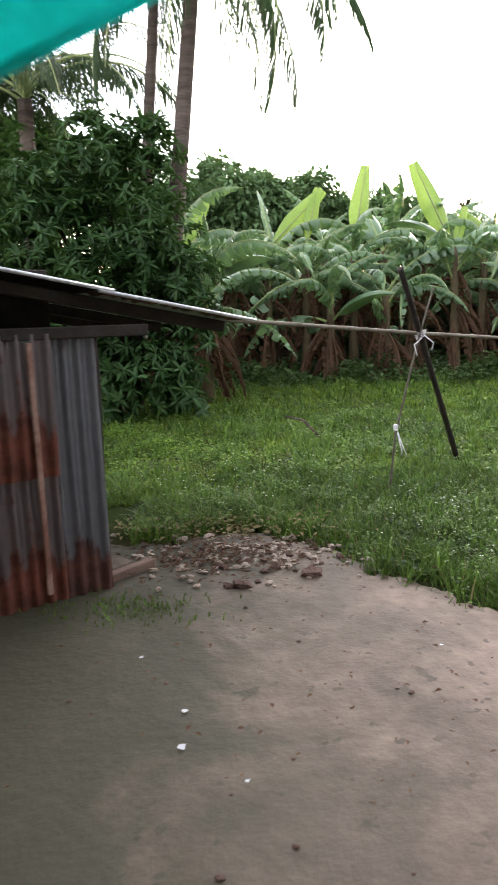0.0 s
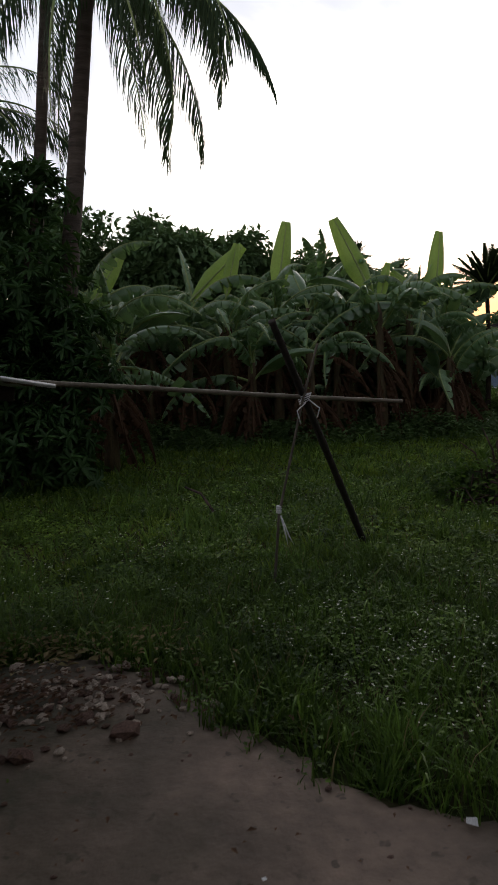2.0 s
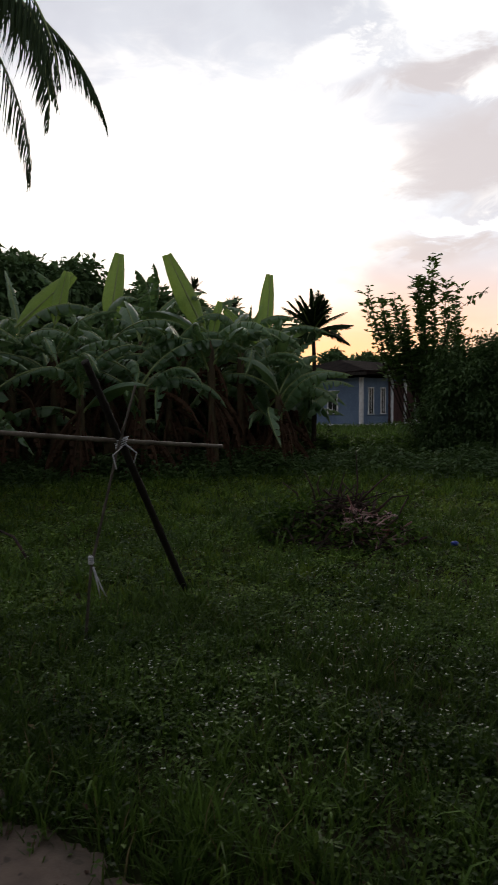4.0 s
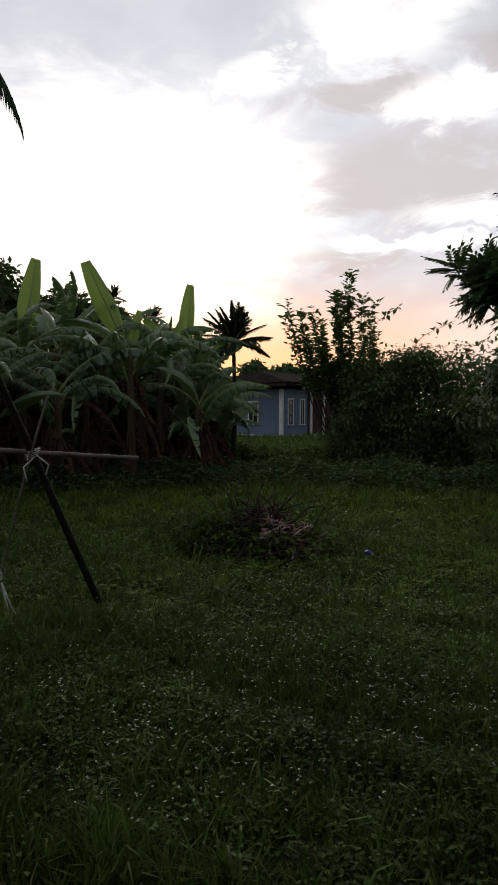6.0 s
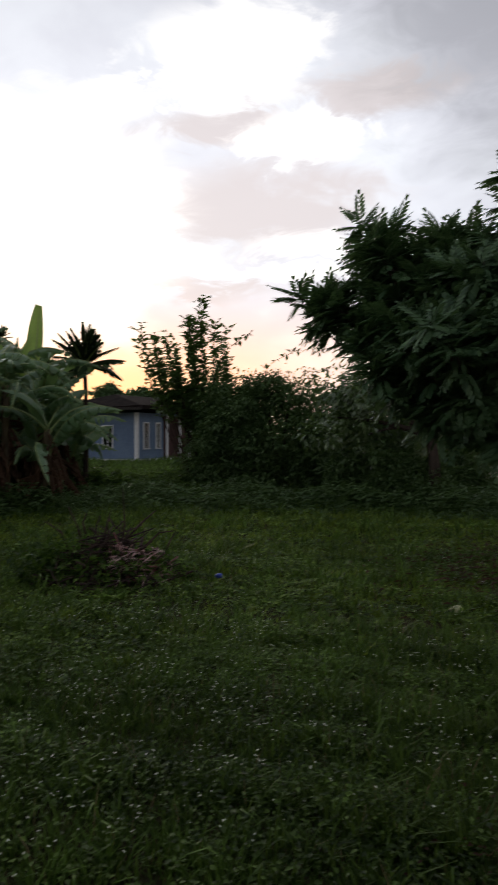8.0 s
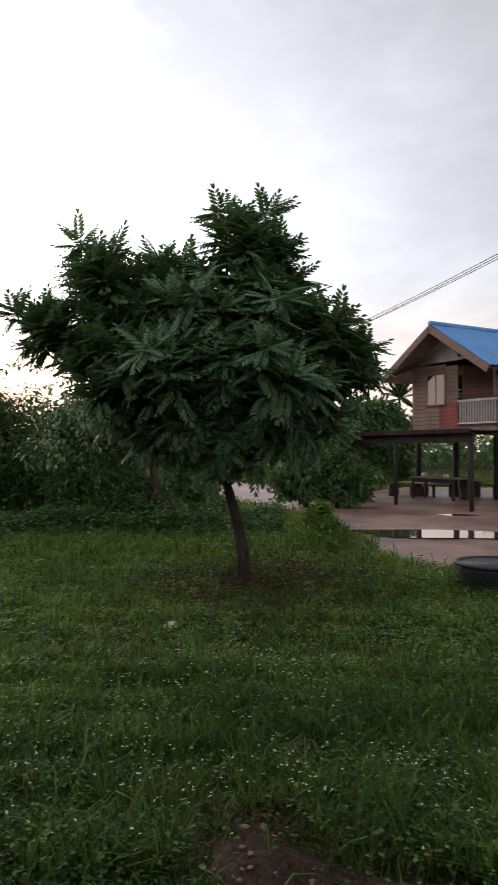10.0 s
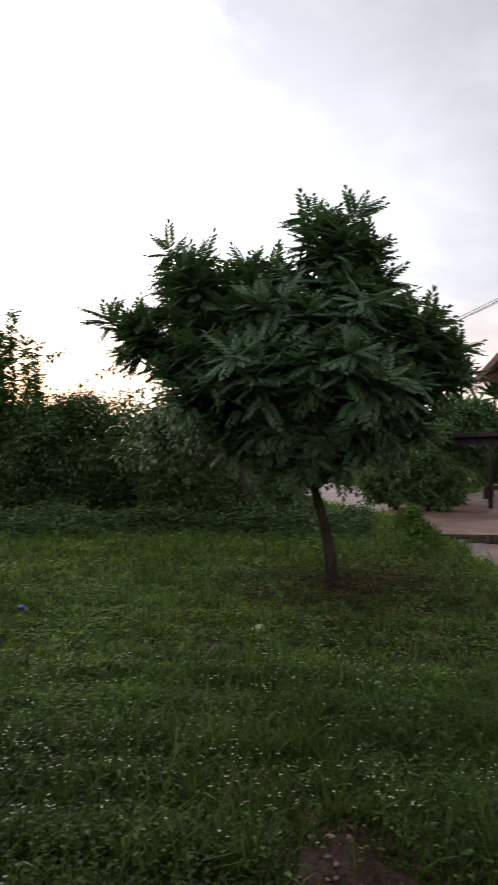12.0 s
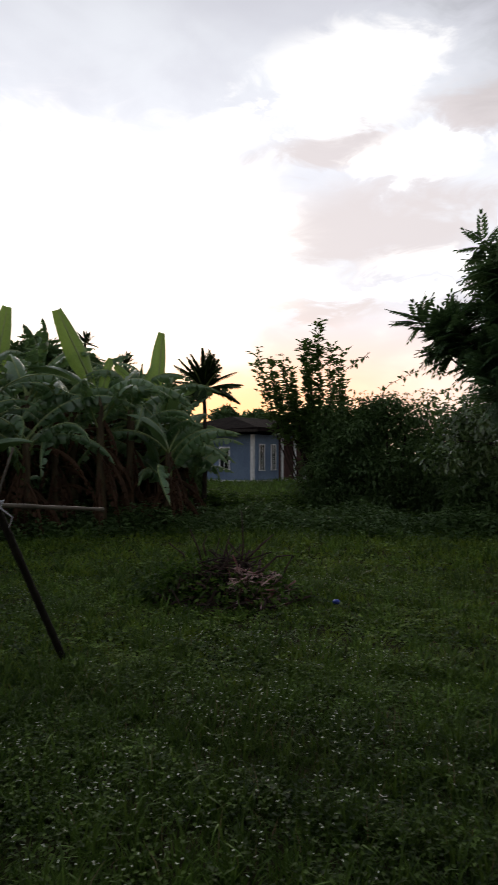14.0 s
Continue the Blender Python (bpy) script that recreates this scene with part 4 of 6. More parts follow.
def palm(name, x, y, tall, lean, fronds, r, label, scale=1.0, seed=0, category="palm tree", sag=0):
    rng = np.random.default_rng(seed)
    ob = thing(name, (x, y, 0), 0, label, category)
    t = np.linspace(0, 1, 26)
    line = np.stack([lean[0] * t, lean[1] * t, -0.05 + (tall + 0.05) * t], 1)
    rad = r * (1.1 - 0.35 * t + 0.5 * np.exp(-t * 12)) * (1 + 0.05 * np.sin(t * 160))
    part("trunk", mesh_of("trunk", *tube(line, rad, 12), PALMBARK, smooth=True), ob)
    top = line[-1]
    for kind, turn, tilt in fronds:
        tilt += sag
        part("frond", FRONDS[kind], ob, m=pose(top[0], top[1], top[2] + rng.uniform(-0.1, 0.15), rng.uniform(-8, 8), tilt, turn) @ Matrix.Scale(scale, 4))
    return ob


palm("coconut_palm", -1.42, 10.75, 7.14, (0.88, 0.09), [(3, -20, 18), (3, -5, -14), (3, -35, -8), (3, -60, 0), (1, -30, 14), (3, 35, 0), (1, -42, 4), (3, -75, 0), (3, -100, 5), (3, 60, 0), (0, -60, -4), (3, -120, 0), (1, -150, 0), (0, 170, 0), (3, 120, 0), (1, 80, 0), (0, 45, 0), (4, 60, 0), (4, -100, 0), (2, 150, 0), (3, -165, 6)], 0.13,
     "tall coconut palm with drooping feather fronds", 0.93, 51, sag=6)
palm("coconut_palm", -1.86, 10.95, 7.8, (0.8, 0.08), [(0, -30, 4), (3, 20, 0), (1, -70, 0), (3, 100, 0), (1, 160, 0), (2, -130, 0), (0, 60, 0), (4, 0, 0)], 0.09, "slender pale-stemmed coconut palm beside a stouter one", 0.8, 57, sag=8)
ROUND = [((0, 2, 4, 2, 0)[k % 5], 137.5 * k, (k % 3 - 1) * 5) for k in range(20)]
palm("young_palm", -3.6, 11.9, 5.0, (0.1, 0.0), ROUND, 0.16, "young coconut palm with arching dark fronds", 0.85, 52)
palm("young_palm", -4.9, 13.2, 5.2, (0.1, 0.0), ROUND, 0.16, "young coconut palm with arching dark fronds", 0.8, 53)

rng = np.random.default_rng(43)
SHORT = [palm_frond(rng, 0.85, radians(a), radians(b), 34, 0.25, 0.062, 0.05) for a, b in ((86, 76), (66, 50), (46, 22), (26, -8), (5, -45))]


def fan_palm(x, y, tall, scale, seed, r=0.09, fronds=24):
    rng = np.random.default_rng(seed)
    ob = thing("areca_palm", (x, y, 0), 0, "slender palm with a round head of short stiff fronds", "palm tree", "slender palms")
    t = np.linspace(0, 1, 20)
    part("trunk", mesh_of("trunk", *tube(np.stack([0.05 * np.sin(3 * t), 0 * t, -0.05 + tall * t], 1), r * (1.1 - 0.3 * t), 9), BARK, smooth=True), ob)
    for k in range(fronds):
        part("frond", SHORT[(0, 1, 2, 1, 3, 2, 4)[k % 7]], ob, m=pose(0.007, 0, tall - 0.1 + 0.03 * (k % 3), rng.uniform(-8, 8), rng.uniform(-8, 8), 137.5 * k + rng.uniform(-10, 10)) @ Matrix.Scale(scale * rng.uniform(0.85, 1.12), 4))
    return ob


fan_palm(7.62, 17.3, 3.3, 1.08, 61, 0.06, 40)
fan_palm(38.7, 14.4, 4.6, 1.7, 62)
fan_palm(37.0, 15.6, 5.4, 1.5, 63)
fan_palm(15.0, 44.0, 4.6, 0.80, 64, 0.08)
fan_palm(17.2, 46.0, 4.2, 0.80, 65, 0.08)
fan_palm(10.1, 33.0, 5.9, 0.72, 66, 0.08)
fan_palm(8.4, 34.0, 6.9, 0.72, 67, 0.08)


# ---- the dense bush beside the tin shed ----
BUSH = [(-2.92, 10.0, 3.3), (-1.95, 10.1, 3.65), (-1.3, 10.1, 3.8), (-2.6, 9.9, 2.55), (-1.5, 10.0, 2.75), (-1.05, 10.0, 2.1), (-0.85, 9.9, 1.4), (-1.95, 9.8, 1.5), (-3.1, 9.8, 1.5), (-1.3, 9.8, 0.75), (-0.95, 9.8, 0.45), (-3.2, 9.7, 0.5), (-4.2, 10.3, 2.6), (-4.3, 10.2, 1.2), (-2.2, 9.7, 0.6)]
BUSH_R = np.array([0.8, 0.75, 0.5, 0.9, 0.85, 0.65, 0.6, 0.9, 0.9, 0.65, 0.45, 0.8, 0.9, 0.9, 0.7])
rng = np.random.default_rng(71)
bush_at = np.array([-1.9, 10.2, 0.0])
bush = thing("leafy_bush", tuple(bush_at), 0, "tall dense bush of long drooping dark leaves", "bush")
bush_lobes = np.array(BUSH) - bush_at
trunk, limbs = limb_set(rng, (0, 0, -0.05), (0.05, 0, 0.9), bush_lobes[:12], 0.11)
part("trunk", mesh_of("trunk", *trunk, BARK, smooth=True), bush)
for limb in limbs:
    part("limb", mesh_of("limb", *limb, BARK, smooth=True), bush)
pick = rng.choice(len(BUSH), 1700, p=BUSH_R ** 2 / (BUSH_R ** 2).sum())
d = unit(rng, 1700)
sprays = bush_lobes[pick] + d * (BUSH_R[pick] * rng.uniform(0.4, 1.1, 1700))[:, None]
sprays[:, 2] = np.maximum(sprays[:, 2], 0.12)
part("crown", mesh_of("crown", *whorls(rng, sprays, d * 0.8 + np.array([0, 0, 0.65]), 11, (LONG_V, LONG_F), 0.185, (45, 120), 0.27), MANGO), bush)
tree("dark_tree", (-4.6, 12.8, 0), (-4.6, 12.8, 2.4), [(-4.7, 12.8, 4.5), (-4.0, 12.5, 3.5), (-5.4, 12.8, 3.6), (-3.5, 12.4, 4.6), (-5.0, 12.6, 2.4), (-4.2, 12.4, 2.2), (-5.6, 12.5, 5.0)], [0.75, 0.8, 0.9, 0.4, 0.9, 0.9, 0.7], 9000, 0.19, 0.07, MANGO, 0.12, "dark leafy tree behind the bush by the shed", "tree", seed=72, template=(LONG_V, LONG_F))

# ---- the feather-leaved tree on the grass ----
FOOT = np.array([7.82, 5.28, 0.0])
ACROSS, AWAY = np.array([0.529, -0.848, 0.0]), np.array([0.848, 0.529, 0.0])


def pinnate(pairs=6):
    """A compound leaf of length 1: a bowed rachis with folded oblong leaflets."""
    tv, tf = [(0, 0.010, 0), (0, -0.010, 0), (0.5, 0, -0.05), (1, 0, -0.24)], [(0, 1, 2), (2, 1, 3)]
    for k in range(pairs + 1):
        s = 0.16 + 0.82 * k / pairs
        z = -0.24 * s * s
        l_ = 0.19 + 0.15 * math.sin(math.pi * min(1.0, 0.2 + 0.72 * s))
        for side in (-1, 1):
            d, w_ = ((0.96, 0.22 * side, -0.15), (-0.2 * side, 0.96, 0)) if k == pairs else ((0.66, 0.66 * side, -0.34), (-0.7 * side, 0.64, 0.2 * side))
            b = len(tv)
            for u_, v_, dz in ((0, 0, 0), (0.35, 0.17, 0.03), (0.75, 0.15, -0.01), (1, 0, -0.10), (0.75, -0.15, -0.01), (0.35, -0.17, 0.03)):
                tv.append((s + l_ * (u_ * d[0] + v_ * w_[0]), l_ * (u_ * d[1] + v_ * w_[1]), z + l_ * (u_ * d[2] + dz)))
            tf += [(b, b + 1, b + 2), (b, b + 2, b + 3), (b, b + 3, b + 4), (b, b + 4, b + 5)]
    return np.array(tv, dtype=float), np.array(tf)


FEATHER_V, FEATHER_F = pinnate()
# lobes of the crown: metres across, away, up, and radius
CROWN = [(-2.2, 0.0, 3.0, 0.34), (-1.5, 0.0, 3.55, 0.5), (-1.75, 0.2, 3.8, 0.3), (-0.95, 0.3, 3.6, 0.4), (-0.5, -0.2, 3.1, 0.75), (-0.05, 0.1, 4.05, 0.42), (0.2, 0.0, 3.9, 0.4), (0.15, 0.1, 3.5, 0.55), (0.45, 0.2, 3.3, 0.45), (0.85, -0.2, 2.75, 0.5),
         (1.2, 0.0, 2.55, 0.34), (0.1, -0.7, 2.5, 0.85), (-0.95, -0.5, 2.55, 0.85), (-1.5, 0.4, 2.85, 0.55), (-0.6, -0.3, 1.95, 0.7), (0.35, -0.3, 2.0, 0.6), (0.2, 0.8, 2.7, 0.85), (-0.8, 0.8, 2.8, 0.8), (-0.2, -0.4, 1.7, 0.4), (0.75, 0.1, 2.25, 0.4), (-1.1, -0.1, 2.1, 0.42), (-1.7, 0.0, 2.65, 0.40), (-0.75, -0.3, 1.7, 0.3), (-1.45, 0.0, 2.2, 0.4), (-1.15, -0.2, 1.8, 0.35), (0.75, -0.2, 2.0, 0.35), (-1.2, 0.1, 3.45, 0.4), (-0.7, 0.15, 3.55, 0.4), (-1.45, 0.0, 3.15, 0.42)]
# shoots that stand out of the crown: metres across, away, up
SHOOTS = [(-2.75, 0.1, 3.27), (-2.25, -0.1, 3.2), (-2.0, 0.2, 4.12), (-1.62, 0.1, 3.98), (-1.05, 0.3, 3.95), (-0.75, 0.2, 3.85), (-0.28, 0.1, 4.45), (0.25, 0.1, 4.42), (0.0, -0.1, 4.2), (0.58, 0.2, 3.65), (0.62, 0.0, 3.4), (1.0, -0.1, 3.1),
          (1.38, 0.0, 2.8), (1.5, -0.1, 2.55), (-2.4, 0.0, 2.85), (-1.95, -0.1, 2.65), (-2.45, 0.05, 3.05), (-1.85, 0.15, 3.75), (-0.1, 0.1, 4.25), (0.95, 0.0, 2.85), (0.45, 0.1, 3.95), (1.2, -0.2, 2.4), (-0.3, -0.5, 1.45), (0.1, -0.4, 1.5), (-0.55, -0.3, 1.5)]
feather = thing("feather_leaved_tree", tuple(FOOT), 0, "small spreading tree with dark feathery compound leaves", "tree")
rng = np.random.default_rng(73)


def to_crown(a, b, c):
    return a * ACROSS + b * AWAY + np.array([0, 0, c])


lobes = np.array([to_crown(a, b, c) for a, b, c, _ in CROWN])
radii = np.array([r for *_, r in CROWN])
tips = np.array([to_crown(*p) for p in SHOOTS])
fork = -0.22 * ACROSS + np.array([0, 0, 1.2])
trunk, limbs = limb_set(rng, (0, 0, -0.05), fork, np.concatenate([tips, lobes[[11, 12, 16, 17]]]), 0.066)
part("trunk", mesh_of("trunk", *trunk, BARK, smooth=True), feather)
for limb in limbs:
    part("limb", mesh_of("limb", *limb, BARK, smooth=True), feather)
mid_crown = np.array([0, 0, 2.3]) - 0.4 * ACROSS
pick = rng.choice(len(lobes), 330, p=radii ** 1.5 / (radii ** 1.5).sum())
d = unit(rng, 330) + 0.5 * (lobes[pick] - mid_crown) / 1.5
d[:, 2] = np.maximum(d[:, 2], -0.25)
d /= np.linalg.norm(d, axis=1)[:, None]
body = lobes[pick] + d * radii[pick][:, None] * rng.uniform(0.3, 0.95, 330)[:, None]
all_tips = np.concatenate([tips, body])
out_ = all_tips - mid_crown
out_[:, 2] *= 0.6
axes = out_ / np.linalg.norm(out_, axis=1)[:, None] * 0.7 + np.array([0, 0, 0.8]) + 0.2 * unit(rng, len(all_tips))
axes /= np.linalg.norm(axes, axis=1)[:, None]
twigs = [tube(np.array([p - q * 0.5 - (p - mid_crown) * 0.15, p - q * 0.2, p]), [0.016, 0.012, 0.007], 5, cap=False) for p, q in zip(all_tips, axes)]
tagged(part("twig_mass", mesh_of("twig_mass", *joined(twigs), BARK), feather), kind="stuff")
crown = joined([whorls(rng, all_tips, axes, 15, (FEATHER_V, FEATHER_F), 0.35, (25, 108)), whorls(rng, body - axes[len(tips):] * 0.22, axes[len(tips):], 5, (FEATHER_V, FEATHER_F), 0.36, (70, 115))])
part("crown", mesh_of("crown", *crown, FEATHER), feather)

# ---- trees and shrubs at the edge of the clearing ----
tree("shade_tree", (12.4, 10.4, 0), (12.35, 10.45, 1.5), [(11.6, 11.6, 2.5), (12.6, 10.6, 3.0), (11.0, 11.9, 1.9), (12.3, 11.2, 2.0), (13.2, 9.9, 2.6), (11.6, 11.6, 1.5)], [0.9, 0.9, 0.75, 0.8, 0.8, 0.65], 5200, 0.15, 0.075, GLOSSY, 0.12, "bushy tree with small glossy pale-shining leaves", droop=0.5, seed=81)
HEDGES = [
    ((10.9, 16.1), [(10.8, 16.3, 1.7), (10.75, 16.2, 0.8), (11.0, 16.1, 2.4)], [0.72, 0.85, 0.55]),
    ((11.2, 15.9), [(11.3, 15.8, 1.9), (11.4, 15.6, 1.0), (11.6, 15.5, 2.4)], [0.7, 0.75, 0.6]),
    ((12.2, 15.1), [(11.9, 15.3, 2.5), (12.4, 14.9, 2.55), (12.2, 15.0, 1.5), (12.6, 14.7, 0.8)], [0.6, 0.65, 0.9, 0.8]),
    ((13.2, 14.1), [(13.1, 14.2, 2.3), (13.5, 13.6, 2.1), (13.2, 13.9, 1.2), (12.7, 14.6, 1.1)], [0.7, 0.7, 0.9, 0.8]),
    ((11.9, 11.3), [(11.7, 11.4, 0.65), (12.1, 11.1, 0.4), (11.3, 11.9, 0.5)], [0.55, 0.4, 0.5]),
    ((13.2, 10.7), [(13.3, 10.8, 0.6), (13.0, 10.4, 0.4), (13.5, 11.0, 0.5)], [0.5, 0.4, 0.45]),
    ((13.3, 12.6), [(13.2, 12.9, 1.8), (13.5, 12.3, 1.2), (12.8, 13.1, 0.8)], [0.8, 0.8, 0.7]),
]
for k, (at, lobes_, radii_) in enumerate(HEDGES):
    lobes_ = lobes_ + [(at[0], at[1], 0.4), (at[0] + 0.5, at[1] - 0.5, 0.45)]
    radii_ = [r * 1.14 for r in radii_] + [0.75, 0.7]
    tree("hedge_bush", (*at, 0), (*at, 0.6), lobes_, radii_, 13000, 0.125, 0.055, HEDGE, 0.06, "dense dark green bush in a wild hedge", "bush", "wild hedge", seed=90 + k, shell=0.25, clump=22)
for k, (at, d) in enumerate([((18.2, 8.9), 0.62), ((17.75, 9.6), 0.62), ((20.7, 10.0), 1.0)]):
    x, y = at
    tree("lane_bush", (x, y, 0), (x, y, 0.7), [(x, y, 1.9 * d), (x + 0.3, y - 0.6, 1.2 * d), (x - 0.2, y + 0.6, 1.1 * d), (x + 0.1, y - 0.2, 0.6)], [0.8 * d, 0.75 * d, 0.75 * d, 0.8 * d], 5000, 0.17, 0.08, HEDGE, 0.06, "leafy green bush at the side of the lane", "bush", "bushes along the lane", seed=110 + k)


def sapling(x, y, tall, seed, lean_to_, spread_=0.42):
    """A thin upright shrub whose leaves stand in tiers along straight shoots."""
    rng = np.random.default_rng(seed)
    ob = thing("upright_sapling", (x, y, 0), 0, "thin upright sapling with small leaves along its shoots", "sapling", "saplings before the blue house")
    shoots, pos, fwd = [], [], []
    for k in range(int(rng.integers(3, 5))):
        a = rng.uniform(0, 6.28)
        top = np.array([math.cos(a) * spread_, math.sin(a) * spread_, tall * rng.uniform(0.78, 1.0)]) if k else np.array([0.02, 0, tall])
        s = np.linspace(0, 1, 8)[:, None]
        line = top * s * np.array([1, 1, 1]) + np.array([0, 0, 0])
        line[:, :2] = top[:2] * np.sqrt(s) + np.array(lean_to_) * s ** 0.7
        shoots.append(tube(line, 0.022 * (1 - s[:, 0]) + 0.005, 5))
        m_ = int(120 * tall / 4)
        q = rng.uniform(0.5, 1.0, m_)
        at = np.stack([np.interp(q, s[:, 0], line[:, c]) for c in range(3)], 1)
        b = rng.uniform(0, 6.28, m_)
        pos.append(at)
        fwd.append(np.stack([np.cos(b), np.sin(b), rng.uniform(0.1, 0.9, m_)], 1))
    pos, fwd = np.concatenate(pos), np.concatenate(fwd)
    pos = pos + 0.06 * rng.normal(size=pos.shape)
    for shoot in shoots:
        part("shoot", mesh_of("shoot", *shoot, BARK), ob)
    sz = rng.uniform(0.13, 0.25, len(pos))
    v, f = scattered(LEAF_V, LEAF_F, pos, fwd, np.array([0, 0, 1.0]) + 0.3 * unit(rng, len(pos)), np.stack([sz, sz * 0.6, sz], 1))
    part("crown", mesh_of("crown", v, f, PALE), ob)


for k, (x, y, h) in enumerate([(9.46, 18.0, 4.5), (10.14, 17.7, 4.3), (10.62, 17.4, 4.8), (10.97, 17.2, 5.3), (11.25, 17.0, 4.65), (10.3, 18.0, 3.6), (11.6, 16.8, 3.4)]):
    fx, fy = 11.05 + 0.05 * k, 17.35 - 0.06 * k
    sapling(fx, fy, h, 130 + k, (x - fx, y - fy))

tree("young_tree", (10.9, 17.45, 0), (10.9, 17.45, 1.3), [(10.35, 17.8, 2.5), (10.66, 17.6, 2.75), (10.8, 17.5, 2.2), (11.17, 17.3, 2.5), (11.46, 17.1, 2.35), (11.05, 17.4, 1.75), (11.5, 17.1, 1.7), (11.4, 17.1, 1.0)], [0.33, 0.36, 0.36, 0.45, 0.45, 0.42, 0.55, 0.6], 5200, 0.15, 0.08, HEDGE, 0.045,
     "small leafy tree hanging over the view of the house", "tree", droop=0.5, seed=88, shell=0.2)


def arching_shoot(points, seed):
    rng = np.random.default_rng(seed)
    pts = np.array(points, dtype=float)
    ob = thing("arching_shoot", tuple(pts[0]), 0, "thin arching shoot with sparse leaves above the hedge", "shoot", "shoots above the hedge")
    q = np.linspace(0, 2, 12)
    line = np.stack([np.interp(q, [0, 1, 2], pts[:, c]) for c in range(3)], 1) - pts[0]
    part("stem", mesh_of("stem", *tube(line, np.linspace(0.012, 0.005, 12), 5), BARK), ob)
    k = rng.uniform(0.6, 2, 22)
    at = np.stack([np.interp(k, q, line[:, c]) for c in range(3)], 1)
    sz = rng.uniform(0.08, 0.2, 22)
    v, f = scattered(LEAF_V, LEAF_F, at, unit(rng, 22) + np.array([0, 0, 0.3]), np.array([0, 0, 1.0]) + 0.5 * unit(rng, 22), np.stack([sz, sz * 0.6, sz], 1))
    part("foliage", mesh_of("foliage", v, f, HEDGE), ob)


arching_shoot([(10.5, 16.3, 2.2), (10.9, 16.0, 3.7), (11.55, 15.56, 4.25)], 401)
arching_shoot([(11.5, 15.6, 2.4), (11.9, 15.3, 3.4), (12.6, 14.8, 3.8)], 402)
arching_shoot([(12.6, 14.8, 2.4), (12.8, 14.6, 3.1), (13.2, 14.2, 3.3)], 403)

# ---- distant trees ----
FAR = [((-1.2, 29.5), 8.2, 2.2), ((0.9, 29.5), 7.6, 1.9), ((-3.8, 30), 8.6, 2.5), ((2.9, 29.5), 6.3, 1.5), ((4.8, 29), 6.2, 1.5), ((6.8, 28.6), 5.9, 1.3), ((-7.5, 27), 9.0, 2.6), ((-8.0, 20), 7.5, 2.2), ((33.0, 14.2), 4.2, 1.6), ((31.0, 15.5), 4.0, 1.6), ((35.0, 13.5), 3.6, 1.5), ((7.9, 26.0), 4.9, 1.5), ((9.3, 27.0), 4.6, 1.4), ((20.5, 44.0), 5.0, 1.2), ((23.5, 44.5), 4.7, 1.2)]
for k, ((x, y), top, r) in enumerate(FAR):
    rr = np.random.default_rng(150 + k)
    lobes_ = [(x + rr.normal() * r * 0.6, y + rr.normal() * r * 0.4, top - r * 0.55 - rr.uniform(0, r * 0.9)) for _ in range(7)] + [(x, y, top - r * 0.6), (x, y, top * 0.35)]
    tree("background_tree", (x, y, 0), (x, y, top * 0.4), lobes_, [r * 0.55] * 8 + [r * 0.9], 13000, 0.32, 0.18, FARLEAF, 0.16, "broad dark green tree behind the clearing", "tree", "background trees", seed=150 + k, shell=0.4)

rng = np.random.default_rng(170)
cent, rad = [], []
for a in np.radians(np.arange(-75, 130, 1.3)):
    dist = rng.uniform(62, 95)
    h = rng.uniform(3.2, 5.6)
    cent.append((0.9 + dist * math.sin(a), 1 + dist * math.cos(a), h * 0.5))
    rad.append((2.2, 2.2, h * 0.5))
v, f = leaf_cloud(rng, cent, rad, 42000, 0.75, 0.45, 0.2)
solid("far_woods", mesh_of("far_woods", v, f, FARLEAF), "low belt of distant dark trees on the horizon", "trees", kind="stuff")

# ---- tin shed ----
ALONG, FACE = Vector((-0.83, -0.56, 0)).normalized(), Vector((0.56, -0.83, 0)).normalized()
CORNER = Vector((-0.80, 3.50, 0))
shed = thing("tin_shed", tuple(CORNER), math.degrees(math.atan2(ALONG.y, ALONG.x)), "low shed of rusty corrugated tin under a sheet roof", "shed")


def corrugated(name, width, height, material, amp=0.013, pitch=0.072, bow=0.0, vertical=True):
    """A wavy sheet in x (width) and z (height) with a thickness."""
    xs = np.linspace(0, width, int(width / pitch * 8) + 1)
    zs = np.linspace(0, height, 9)
    x, z = np.meshgrid(xs, zs, indexing="ij")
    y = amp * np.sin(2 * np.pi * x / pitch) + bow * np.sin(np.pi * z / height) + 0.006 * np.sin(3 * x + 4 * z)
    a, b = len(xs), len(zs)
    i, j = np.meshgrid(np.arange(a - 1), np.arange(b - 1), indexing="ij")
    f = np.stack([i * b + j, (i + 1) * b + j, (i + 1) * b + j + 1, i * b + j + 1], -1).reshape(-1, 4)
    v = np.stack([x, y, z], -1).reshape(-1, 3)
    v2 = v + np.array([0, 0.0015, 0])
    return mesh_of(name, np.concatenate([v, v2]), np.concatenate([f, f[:, ::-1] + len(v)]), material, smooth=True)


